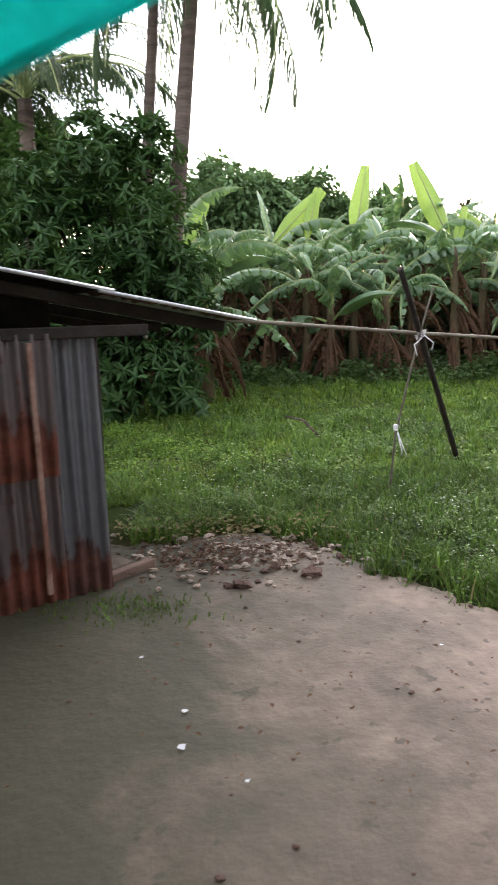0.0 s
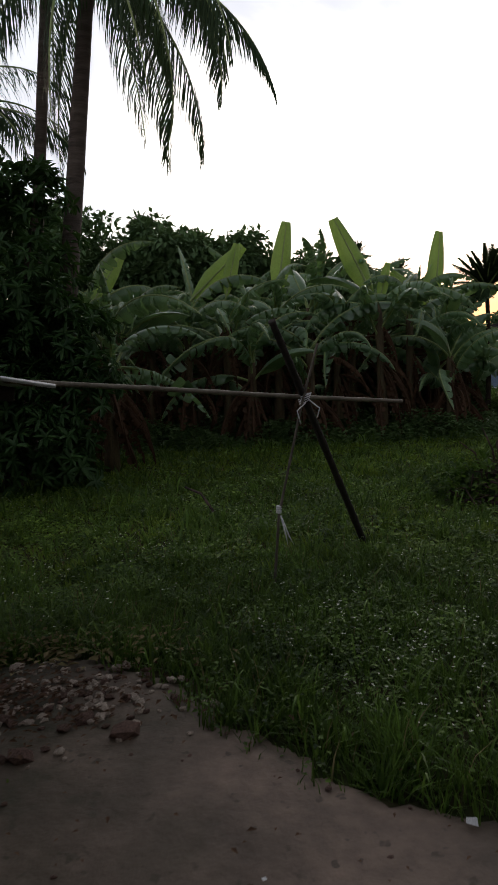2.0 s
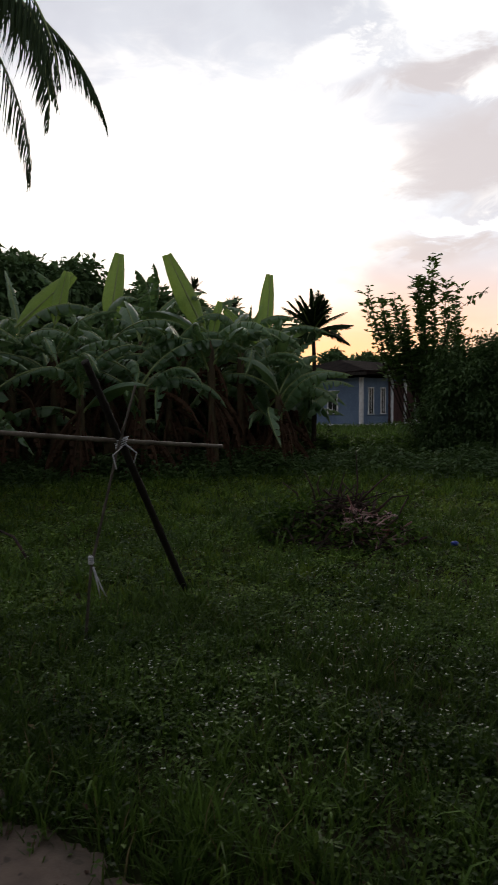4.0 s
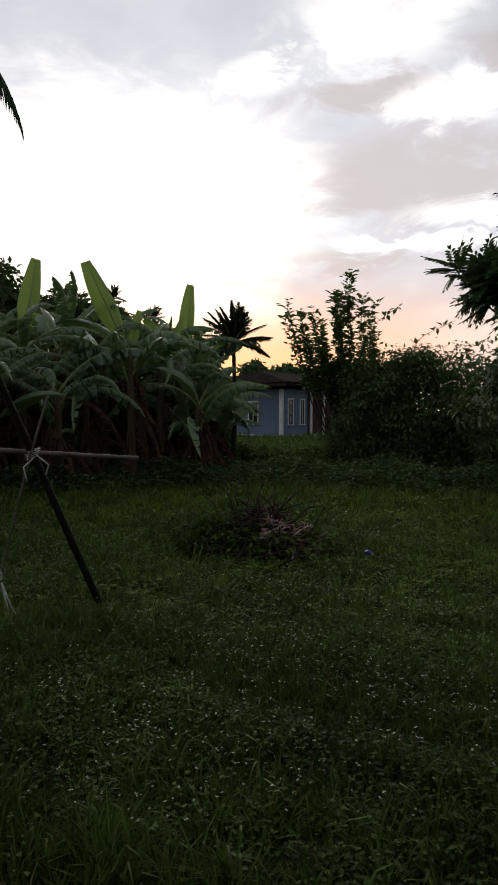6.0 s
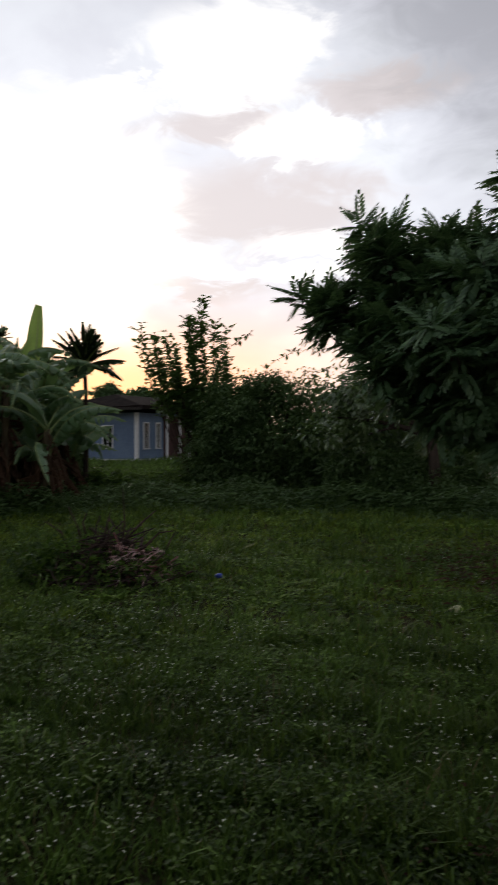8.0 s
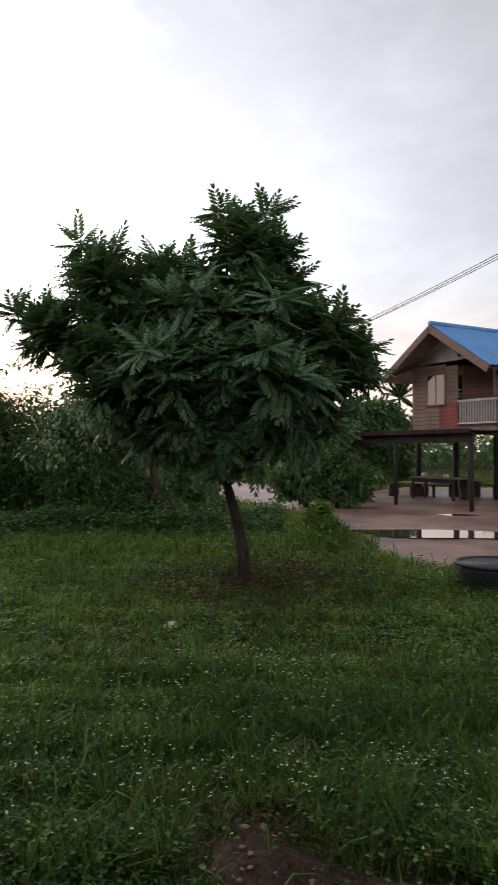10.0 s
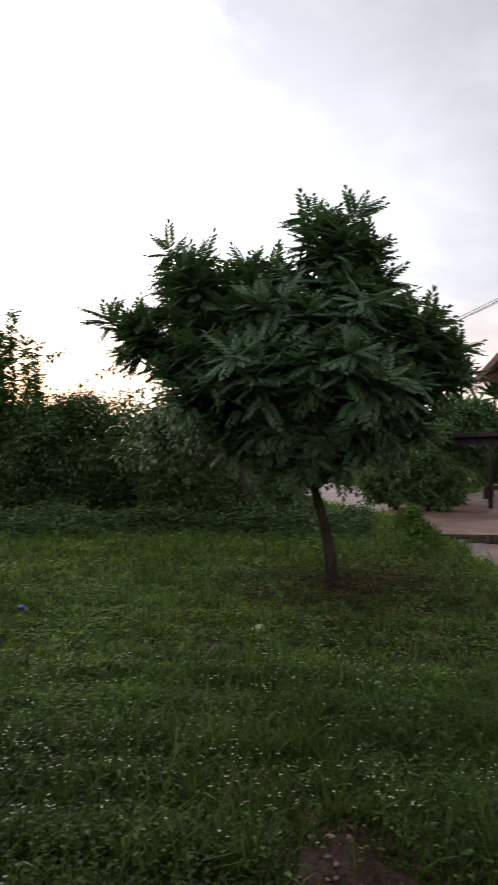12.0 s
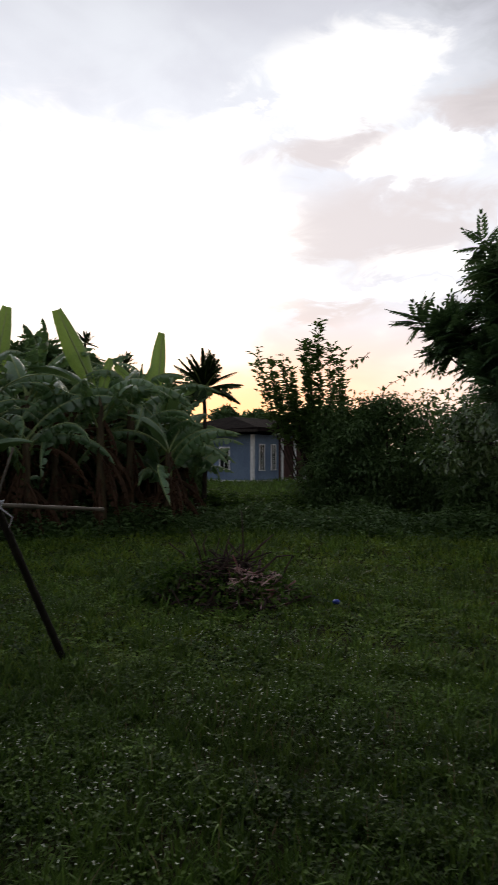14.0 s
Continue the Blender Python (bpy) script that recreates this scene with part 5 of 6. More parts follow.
# local x runs along the wall from the corner, local y towards the camera's side
part("sheet", corrugated("sheet", 0.26, 1.36, GREYTIN), shed, "grey weathered tin sheet", m=pose(-0.02, 0.004, 0.03, 0, 0, 0))
part("sheet", corrugated("sheet", 0.52, 0.72, RUSTY), shed, "tin sheet red with rust", m=pose(0.22, 0.014, 0.02, 1.0, 0, 0))
part("sheet", corrugated("sheet", 0.50, 0.70, RUSTY), shed, "tin sheet red with rust", m=pose(0.22, 0.026, 0.70, -1.0, 0, 0))
part("sheet", corrugated("sheet", 0.80, 0.74, GREYTIN), shed, "grey weathered tin sheet", m=pose(0.70, 0.03, 0.0, 1.5, 0, 0))
part("sheet", corrugated("sheet", 0.80, 0.70, RUSTY), shed, "tin sheet red with rust", m=pose(0.70, 0.042, 0.68, 0, 0, 0))
part("sheet", corrugated("sheet", 0.9, 1.36, GREYTIN), shed, "grey weathered tin sheet", m=pose(1.45, 0.02, 0.02, 0, 0, 0))
part("sheet", corrugated("sheet", 1.7, 1.36, RUSTY), shed, "tin sheet red with rust", m=pose(-0.03, 0.0, 0.03, 0, 0, -90))
part("post", pole("post", [(0.05, -0.08, -0.05), (0.05, -0.08, 1.42)], 0.04, DARKWOOD), shed)
part("post", pole("post", [(2.2, -0.08, -0.05), (2.2, -0.08, 1.85)], 0.04, DARKWOOD), shed)
part("post", pole("post", [(0.05, -1.65, -0.05), (0.05, -1.65, 1.42)], 0.04, DARKWOOD), shed)
# thin strip added to stand for a diffuse rust streak on the tin
part("rust_streak", box("rust_streak", (0.31, 0.04, 0.1), (0.34, 0.055, 1.36), RUSTSTREAK), shed, "pale rust-coloured upright strip standing for a rust streak")
# dark boards added to stand for the black shade inside the shed
part("backing", box("backing", (-0.02, -0.75, 0.0), (2.4, -0.72, 1.42), DARKWOOD), shed)
part("backing", box("backing", (-0.02, -0.70, 1.30), (2.4, -0.66, 1.75), DARKWOOD), shed)
part("beam", box("beam", (-0.30, -0.02, 1.37), (2.2, 0.05, 1.43), DARKWOOD), shed, "dark squared timber beam")
part("beam_end", box("beam_end", (-0.308, -0.024, 1.35), (-0.298, 0.02, 1.43), WHITE), shed)
slope = math.degrees(math.atan2(0.25, 1.35))
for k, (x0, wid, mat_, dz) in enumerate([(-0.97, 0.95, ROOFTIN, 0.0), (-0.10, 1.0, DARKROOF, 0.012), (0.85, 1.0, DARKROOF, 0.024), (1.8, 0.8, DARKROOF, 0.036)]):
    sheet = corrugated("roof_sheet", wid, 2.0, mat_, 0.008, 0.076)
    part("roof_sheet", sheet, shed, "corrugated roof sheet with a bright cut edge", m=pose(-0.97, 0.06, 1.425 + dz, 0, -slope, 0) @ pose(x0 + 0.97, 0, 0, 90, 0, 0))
    part("roof_edge", mesh_of("roof_edge", *tube(np.array([(0, 0, 0), (wid, 0, 0)]), 0.011, 6), EDGETIN), shed, "bright folded metal edge", m=pose(-0.97, 0.065, 1.427 + dz, 0, -slope, 0) @ pose(x0 + 0.97, 0, 0))
for yy in (-0.1, -0.9, -1.7):
    part("rafter", box("rafter", (0, -0.03, -0.075), (3.2, 0.03, -0.012), DARKWOOD), shed, m=pose(-0.85, yy, 1.44, 0, -slope, 0))

plank = box("board", (0, 0, 0), (0.42, 0.05, 0.06), OLDWOOD)
solid("board", plank, "old timber board lying beside the tin shed", "board", m=pose(-0.86, 3.50, 0.025, 0, 0, 49))
slab = box("slab", (0, 0, 0), (0.34, 0.5, 0.05), STONEDIRT, 0.01)
solid("slab", slab, "low dirt-caked step at the shed's corner", "slab", m=pose(-0.93, 3.57, 0.02, 0, 0, 49))

# ---- drying rail of bamboo ----
rail = thing("drying_rail", (1.36, 5.5, 0), 0, "rough bamboo drying rail lashed to crossed stakes", "drying rail")


def rel(points):
    return np.array(points, dtype=float) - np.array([1.36, 5.5, 0])


def cane(points, r, material, name):
    pts = np.array(points, dtype=float)
    t = np.linspace(0, 1, len(pts))
    q = np.linspace(0, 1, 49)
    line = np.stack([np.interp(q, t, pts[:, c]) for c in range(3)], 1)
    rad = r * (1 + 0.16 * (np.arange(49) % 6 == 0)) * (1.08 - 0.25 * q)
    return mesh_of(name, *tube(line, rad, 8), material, smooth=True)


part("rail", cane(rel([(-1.6, 4.93, 1.56), (0.2, 5.3, 1.395), (1.36, 5.54, 1.275), (2.07, 5.70, 1.212)]), 0.016, BAMBOO, "rail"), rail, "long pale bamboo pole")
part("stake", cane(rel([(1.10, 5.48, -0.05), (1.15, 5.46, 0.5), (1.33, 5.5, 1.22), (1.46, 5.56, 1.63)]), 0.009, OLDCANE, "stake"), rail, "thin pale stake")
part("strut", cane(rel([(1.99, 6.5, -0.05), (1.37, 5.57, 1.25), (1.12, 5.2, 1.76)]), 0.026, DARKWOOD, "strut"), rail, "dark slanting strut")
part("post", cane(rel([(-1.55, 4.94, -0.05), (-1.55, 4.94, 1.6)]), 0.03, DARKWOOD, "post"), rail)
loops = [tube(np.array([(0.032 * math.cos(a) * (1 + 0.15 * k), 0.05 + 0.04 * math.sin(a), 1.245 + 0.014 * k + 0.015 * math.cos(a)) for a in np.linspace(0, 6.28, 14)]), 0.004, 5) for k in range(4)]
loops += [tube(np.array([(0.02, 0.0, 1.26), (0.09, -0.01, 1.20), (0.07, -0.02, 1.14)]), 0.005, 5), tube(np.array([(0.0, 0.0, 1.24), (-0.06, -0.01, 1.19), (-0.04, -0.02, 1.10)]), 0.005, 5)]
part("lashing", mesh_of("lashing", *joined(loops), CLOTH), rail, "pale cord lashing")
rag = [tube(np.array([(-0.21 + 0.012 * math.cos(a + k), -0.04 + 0.016 * math.sin(a + k), 0.52 + 0.012 * k) for a in np.linspace(0, 6.28, 10)]), 0.008, 5) for k in range(4)]
rag += [tube(np.array([(-0.20, -0.06, 0.5), (-0.17 + 0.02 * k, -0.07, 0.36), (-0.16 + 0.04 * k, -0.06, 0.30)]), [0.005, 0.005, 0.002], 5) for k in range(2)]
part("rag", mesh_of("rag", *joined(rag), CLOTH), rail, "knotted white rag")


# ---- brush pile ----
def sticks(rng, count, r0, r1, spread_x, spread_y, height, length, flat_):
    out = []
    for _ in range(count):
        c = np.array([rng.normal() * spread_x, rng.normal() * spread_y, 0])
        d = np.hypot(c[0] / spread_x, c[1] / spread_y)
        c[2] = max(0.03, height * math.exp(-d * d * 0.5) * rng.uniform(0.2, 1.0))
        v = unit(rng, 1)[0]
        v[2] = v[2] * flat_
        v /= np.linalg.norm(v)
        l_ = length * rng.uniform(0.5, 1.3)
        bend = unit(rng, 1)[0] * l_ * 0.08
        pts = np.array([c - v * l_ / 2, c + bend, c + v * l_ / 2])
        pts[:, 2] = np.maximum(pts[:, 2], 0.01)
        r = rng.uniform(r0, r1)
        out.append(tube(pts, [r, r * 0.9, r * 0.5], 5))
    return out


rng = np.random.default_rng(201)
heap = thing("brush_pile", (4.0, 7.85, 0), -25, "heap of cut branches and dry twigs on the grass", "brush pile")
tagged(part("brushwood", mesh_of("brushwood", *joined(sticks(rng, 380, 0.005, 0.013, 0.29, 0.24, 0.52, 0.6, 0.45)), TWIG), heap, "tangled brown twigs"), kind="stuff")
pink = sticks(rng, 210, 0.004, 0.011, 0.17, 0.12, 0.46, 0.24, 0.7)
for k, (v, f) in enumerate(pink):
    part("branch", mesh_of("branch", v + (np.array([0.16, -0.2, 0.03]) if k % 5 < 3 else np.array([0.45, -0.2, -0.06])), f, PINKTWIG), heap, "pinkish stripped branch")
for pts in ([(0.1, 0, 0.2), (0.16, 0, 0.6), (0.14, 0, 0.98)], [(0.1, 0, 0.35), (0.35, 0.05, 0.6), (0.5, 0.1, 0.72)], [(-0.25, 0, 0.2), (-0.32, 0, 0.55), (-0.42, 0, 0.78)], [(0.55, 0, 0.1), (0.62, 0, 0.35), (0.7, 0, 0.5)], [(-0.1, 0, 0.3), (-0.02, 0, 0.6), (0.02, 0, 0.75)], [(-0.4, 0.1, 0.2), (-0.5, 0.1, 0.5), (-0.66, 0.1, 0.62)], [(0.3, -0.1, 0.3), (0.52, -0.1, 0.5), (0.68, -0.12, 0.52)], [(-0.2, 0.1, 0.3), (-0.28, 0.1, 0.6), (-0.24, 0.1, 0.7)]):
    part("stick", pole("stick", pts, [0.014, 0.011, 0.006], TWIG, 6), heap)
v, f = leaf_cloud(rng, [(-0.35, 0, 0.2), (0.0, -0.2, 0.15), (0.45, -0.1, 0.12), (-0.6, 0, 0.12)], [(0.36, 0.3, 0.26), (0.5, 0.3, 0.16), (0.4, 0.3, 0.15), (0.4, 0.3, 0.22)], 3600, 0.075, 0.045, 0.2)
part("greenery", mesh_of("greenery", v, f, WEED), heap, "green weeds growing through the heap")
stick_ = pole("fallen_stick", [(0.44, 8.9, 0.16), (0.62, 8.2, 0.2), (0.75, 7.6, 0.10)], [0.012, 0.014, 0.016], TWIG, 6)
solid("fallen_stick", stick_, "thin dead stick lying in the grass", "stick")


# ---- blue house beyond the grove ----
blue = thing("blue_house", (18.36, 35.9, 0), math.degrees(math.atan2(0.478, 0.876)), "single-storey blue-grey boarded house with white trim", "house")
# local x runs along the right-hand wall, local y along the left-hand wall
HB, HL, HR = 2.75, 6.5, 6.2
part("floor", box("floor_slab", (-0.15, -0.15, 0), (HR, HL, 0.12), WHITE), blue, "white-painted plinth")
part("wall", box("backing", (0.04, 0.04, 0.12), (HR - 0.3, HL - 0.1, HB), BLUEWALL), blue)
for k in range(11):
    z = 0.13 + k * 0.239
    part("board", box("board", (-0.012 - 0.006 * (k % 2), 0.0, z), (0.03, HL, z + 0.232), BLUEWALL, 0.005), blue)
    part("board", box("board", (0.0, -0.012 - 0.006 * (k % 2), z), (2.7, 0.03, z + 0.232), BLUEWALL, 0.005), blue)
part("corner_trim", box("corner_trim", (-0.06, -0.06, 0.12), (0.13, 0.13, HB), WHITE), blue, "white corner board")


def window(parent, m, wide, high, name="window", paint=WHITE):
    """A frame with two panes; local x across, z up, y outward (minus)."""
    ob = part(name, box("window_frame", (0, -0.05, 0), (0.07, 0.03, high), paint), parent, "white window frame" if paint is WHITE else "brown window frame", m)
    part("frame_side", box("frame_side", (wide - 0.07, -0.05, 0), (wide, 0.03, high), paint), ob)
    part("frame_top", box("frame_top", (0.07, -0.05, high - 0.07), (wide - 0.07, 0.03, high), paint), ob)
    part("sill", box("sill", (-0.04, -0.09, -0.05), (wide + 0.04, 0.03, 0.0), paint), ob)
    part("mullion", box("mullion", (wide / 2 - 0.02, -0.045, 0), (wide / 2 + 0.02, 0.02, high - 0.07), paint), ob)
    part("pane", box("pane", (0.07, -0.03, 0.0), (wide / 2 - 0.02, -0.022, high - 0.07), GLASS, 0), ob)
    part("pane", box("pane", (wide / 2 + 0.02, -0.03, 0.0), (wide - 0.07, -0.022, high - 0.07), GLASS, 0), ob)
    return ob


window(blue, pose(-0.02, 2.35, 0.75, 0, 0, -90), 0.75, 1.3)
window(blue, pose(0.6, -0.02, 0.72), 0.55, 1.5)
window(blue, pose(1.85, -0.02, 0.72), 0.5, 1.5)
# curtain widened into a dark sheet that stands for the porch opening's shade
part("curtain", box("curtain", (2.72, 0.0, 0.12), (5.85, 0.035, 2.6), CURTAIN), blue, "dark red curtain widened to stand for the dark porch opening")
for x in (2.75, 4.2, 5.4):
    part("porch_post", box("porch_post", (x - 0.06, -0.3, 0.1), (x + 0.06, -0.18, HB), WHITE), blue, "white porch post")
roof = bmesh.new()
pts = [(-0.9, -0.9, 3.12), (HR + 0.9, -0.9, 3.12), (HR + 0.9, HL + 0.9, 2.85), (-0.9, HL + 0.9, 2.85), (1.5, 2.6, 3.9), (HR - 0.5, 2.6, 3.9)]
vs = [roof.verts.new(p) for p in pts] + [roof.verts.new((p[0], p[1], p[2] - 0.22)) for p in pts[:4]]
for q in ((0, 1, 5, 4), (2, 3, 4, 5), (1, 2, 5), (3, 0, 4), (0, 6, 7, 1), (1, 7, 8, 2), (2, 8, 9, 3), (3, 9, 6, 0), (9, 8, 7, 6)):
    roof.faces.new([vs[k] for k in q])
me = bpy.data.meshes.new("roof")
roof.to_mesh(me)
roof.free()
me.materials.append(HOUSEROOF)
part("roof", me, blue, "dark low-pitched sheet roof")
part("fascia", box("fascia", (-0.93, -0.93, 2.86), (-0.90, HL + 0.9, 3.0), DARKWOOD), blue)

# ---- timber house on stilts ----
stilt = thing("stilt_house", (25.18, 9.09, 0), math.degrees(math.atan2(-0.884, -0.468)), "weathered timber house on stilts with a blue roof", "house")
FL, WD, DP, EZ, AZ = 2.36, 3.7, 8.0, 4.12, 5.72
HALF = WD / 2
# local x runs along the gable from its far corner, local y into the house
part("floor", box("floor_deck", (0, 0.0, FL - 0.16), (WD, DP, FL), OLDWOOD), stilt)
for x in (0.12, 1.9, WD - 0.12):
    for y in (0.15, 2.8, 5.4, 7.8):
        part("stilt", pole("stilt", [(x, y, -0.05), (x, y, FL - 0.1)], 0.10, DARKWOOD, 10), stilt)
ROOM = 2.15
plank_mesh = {}


def planks(x0, x1, z0, z1, material, turn=None):
    for k in range(int(round((z1 - z0) / 0.14))):
        key = (round(x1 - x0, 3), material.name)
        if key not in plank_mesh:
            plank_mesh[key] = box("plank", (0, -0.014, 0), (x1 - x0, 0.012, 0.134), material, 0.006)
        m = pose(x0, -0.004 * (k % 2), z0 + 0.14 * k)
        part("plank", plank_mesh[key], stilt, m=turn @ m if turn is not None else m)


planks(0.0, 0.68, FL, 4.6, OLDWOOD)
planks(0.68, 1.28, FL, 3.2, OLDWOOD)
planks(1.28, ROOM, FL, 3.2, REDWOOD)
planks(1.62, ROOM, 3.2, 4.46, OLDWOOD)
planks(0.68, 1.62, 4.26, 4.6, OLDWOOD)
planks(0.0, DP - 0.2, FL, 4.46, OLDWOOD, pose(0, 0, 0, 0, 0, 90))
planks(0.0, DP - 0.4, FL, 4.46, OLDWOOD, pose(ROOM, 0.2, 0, 0, 0, 90))
part("back_wall", box("back_wall", (0, DP - 0.06, FL), (WD, DP, 4.5), OLDWOOD), stilt)
window(stilt, pose(0.70, 0.0, 3.18), 0.92, 1.08, paint=OLDWOOD)
part("curtain", box("curtain", (0.72, 0.05, 3.2), (1.6, 0.07, 4.24), GREYBOARD), stilt, "pale curtain behind the panes")
part("top_rail", box("top_rail", (ROOM, -0.03, 3.2), (WD, 0.03, 3.27), GREYBOARD), stilt)
part("bottom_rail", box("bottom_rail", (ROOM, -0.03, 2.46), (WD, 0.03, 2.52), GREYBOARD), stilt)
bal = box("baluster", (-0.02, -0.015, 2.52), (0.02, 0.015, 3.2), GREYBOARD, 0.004)
for k in range(14):
    part("baluster", bal, stilt, m=pose(ROOM + 0.08 + k * 0.11, 0, 0))
for k in range(24):
    part("baluster", bal, stilt, m=pose(WD, 0.1 + k * 0.11, 0, 0, 0, 90))
part("top_rail", box("top_rail", (WD - 0.03, 0, 3.2), (WD + 0.03, 2.8, 3.27), GREYBOARD), stilt)
part("post", pole("post", [(WD - 0.1, 0.1, FL), (WD - 0.1, 0.1, 4.6)], 0.07, OLDWOOD), stilt)


def prism(name, tri, y0, y1, material):
    v = [(x, y0, z) for x, z in tri] + [(x, y1, z) for x, z in tri]
    return mesh_of(name, np.array(v), [np.array([(0, 1, 4, 3), (1, 2, 5, 4), (2, 0, 3, 5)]), np.array([(0, 2, 1), (3, 4, 5)])], material)


part("gable", prism("gable", [(0.0, 4.62), (WD, 4.62), (HALF, AZ - 0.12)], -0.02, 0.03, GREYBOARD), stilt, "grey boarded gable")
part("vent", box("vent", (2.15, -0.04, 4.72), (2.55, 0.0, 5.05), DARKWOOD), stilt)
pitch = math.atan2(AZ - EZ, HALF + 0.6)
run = math.hypot(AZ - EZ, HALF + 0.6)
OUT = 1.0
for side, x_e in ((1, -0.6), (-1, WD + 0.6)):
    sheet = corrugated("roof_sheet", 1.03, run, BLUEROOF, 0.022, 0.2)
    for k in range(9):
        m = pose(x_e, -OUT + k + (0 if side < 0 else 1.03), EZ + 0.06 + 0.006 * (k % 2)) @ (pose(0, 0, 0, 0, 0, 90) if side < 0 else pose(0, 0, 0, 0, 0, -90)) @ pose(0, 0, 0, -90 + math.degrees(pitch), 0, 0)
        part("roof_sheet", sheet, stilt, "blue ribbed roof sheet", m)
    soffit = prism("soffit", [(x_e, EZ - 0.06), (HALF, AZ - 0.06), (HALF, AZ - 0.02)], -OUT + 0.04, DP, OLDWOOD)
    part("soffit", soffit, stilt)
    bm = box_arrays(0, -0.03, -0.2, run, 0.02, 0.03, 0.006)
    me = bpy.data.meshes.new("barge_board")
    bm.to_mesh(me)
    bm.free()
    me.materials.append(OLDWOOD)
    turn = -math.degrees(pitch) if side > 0 else -180 + math.degrees(pitch)
    part("barge_board", me, stilt, "brown barge board", pose(x_e, -OUT, EZ + (0.0 if side > 0 else 0.0), 0, turn, 0) if side > 0 else pose(HALF, -OUT, AZ, 0, math.degrees(pitch), 0))
part("ridge_cap", mesh_of("ridge_cap", *tube(np.array([(HALF, -OUT, AZ + 0.08), (HALF, DP, AZ + 0.08)]), 0.09, 8), BLUEROOF), stilt)

lean = thing("lean_to", (25.18, 9.09, 0), math.degrees(math.atan2(-0.884, -0.468)), "dark sheet lean-to roof on rough posts before the stilt house", "lean-to")
for k in range(6):
    part("roof_sheet", corrugated("lean_sheet", 1.05, 4.1, DARKROOF, 0.012, 0.09), lean, m=pose(0.3 + k, 0.0, 2.13 + 0.008 * (k % 2), 0, 0, 0) @ pose(0, 0, 0, 90.5, 0, 0))
for x in (0.4, 3.4, 6.2):
    part("post", pole("post", [(x, -3.9, -0.05), (x, -3.9, 2.05)], 0.06, DARKWOOD), lean)
# dark beam deepened to stand for the shaded underside of the roof
part("beam", box("beam", (0.3, -3.95, 1.80), (6.3, -3.87, 2.06), DARKWOOD), lean)
part("gutter", box("gutter", (0.25, -4.16, 2.03), (6.35, -4.10, 2.15), DARKROOF), lean, "dark folded roof edge")


def to_stilt(x, y, z=0.0):
    b, a = Vector((-0.468, -0.884, 0)), Vector((0.884, -0.468, 0))
    return Vector((25.18, 9.09, z)) + b * x + a * y


TURN = math.degrees(math.atan2(-0.884, -0.468))
for x, y, l_, label in ((0.0, -0.9, 1.9, "low plank platform with a pale worn top"), (2.3, 0.6, 1.6, "low plank platform with a pale worn top")):
    bench = thing("platform_bench", tuple(to_stilt(x, y, 0.04)), TURN, label, "bench", "benches under the stilt house")
    for k in range(6):
        part("slat", box("slat", (0, 0.02 + k * 0.15, 0.42), (l_, 0.15 + k * 0.15, 0.46), OLDWOOD), bench)
    for lx in (0.08, l_ - 0.08):
        for ly in (0.08, 0.85):
            part("leg", box("leg", (lx - 0.04, ly - 0.04, -0.02), (lx + 0.04, ly + 0.04, 0.42), DARKWOOD), bench)
for x, y, r, h in ((0.5, -1.4, 0.2, 0.42), (3.0, -0.6, 0.26, 0.7)):
    c = to_stilt(x, y, 0.03)
    t = np.linspace(0, 1, 7)
    bucket = thing("bucket", tuple(c), 0, "dark plastic bucket on the swept earth", "bucket", "buckets under the stilt house")
    part("body", mesh_of("body", *tube(np.stack([0 * t, 0 * t, h * t], 1), r * (0.8 + 0.2 * t), 16), BLACK, smooth=True), bucket)
    part("rim", mesh_of("rim", *tube(np.array([(r * 1.02 * math.cos(a), r * 1.02 * math.sin(a), h) for a in np.linspace(0, 6.2832, 20)]), 0.014, 5), BLACK), bucket)

for k, (x, y) in enumerate(((-1.0, 10.5), (1.2, 11.0), (3.4, 10.6), (-3.0, 12.0))):
    c = to_stilt(x, y)
    tree("yard_bush", tuple(c), (c.x, c.y, 0.6), [(c.x, c.y, 1.7), (c.x + 0.5, c.y + 0.6, 1.0), (c.x - 0.5, c.y - 0.6, 1.0), (c.x, c.y, 0.6)], [1.1, 0.9, 0.9, 1.0], 3600, 0.2, 0.1, HEDGE, 0.06, "dark leafy bush behind the stilt house", "bush", "bushes behind the stilt house", seed=500 + k, shell=0.2)

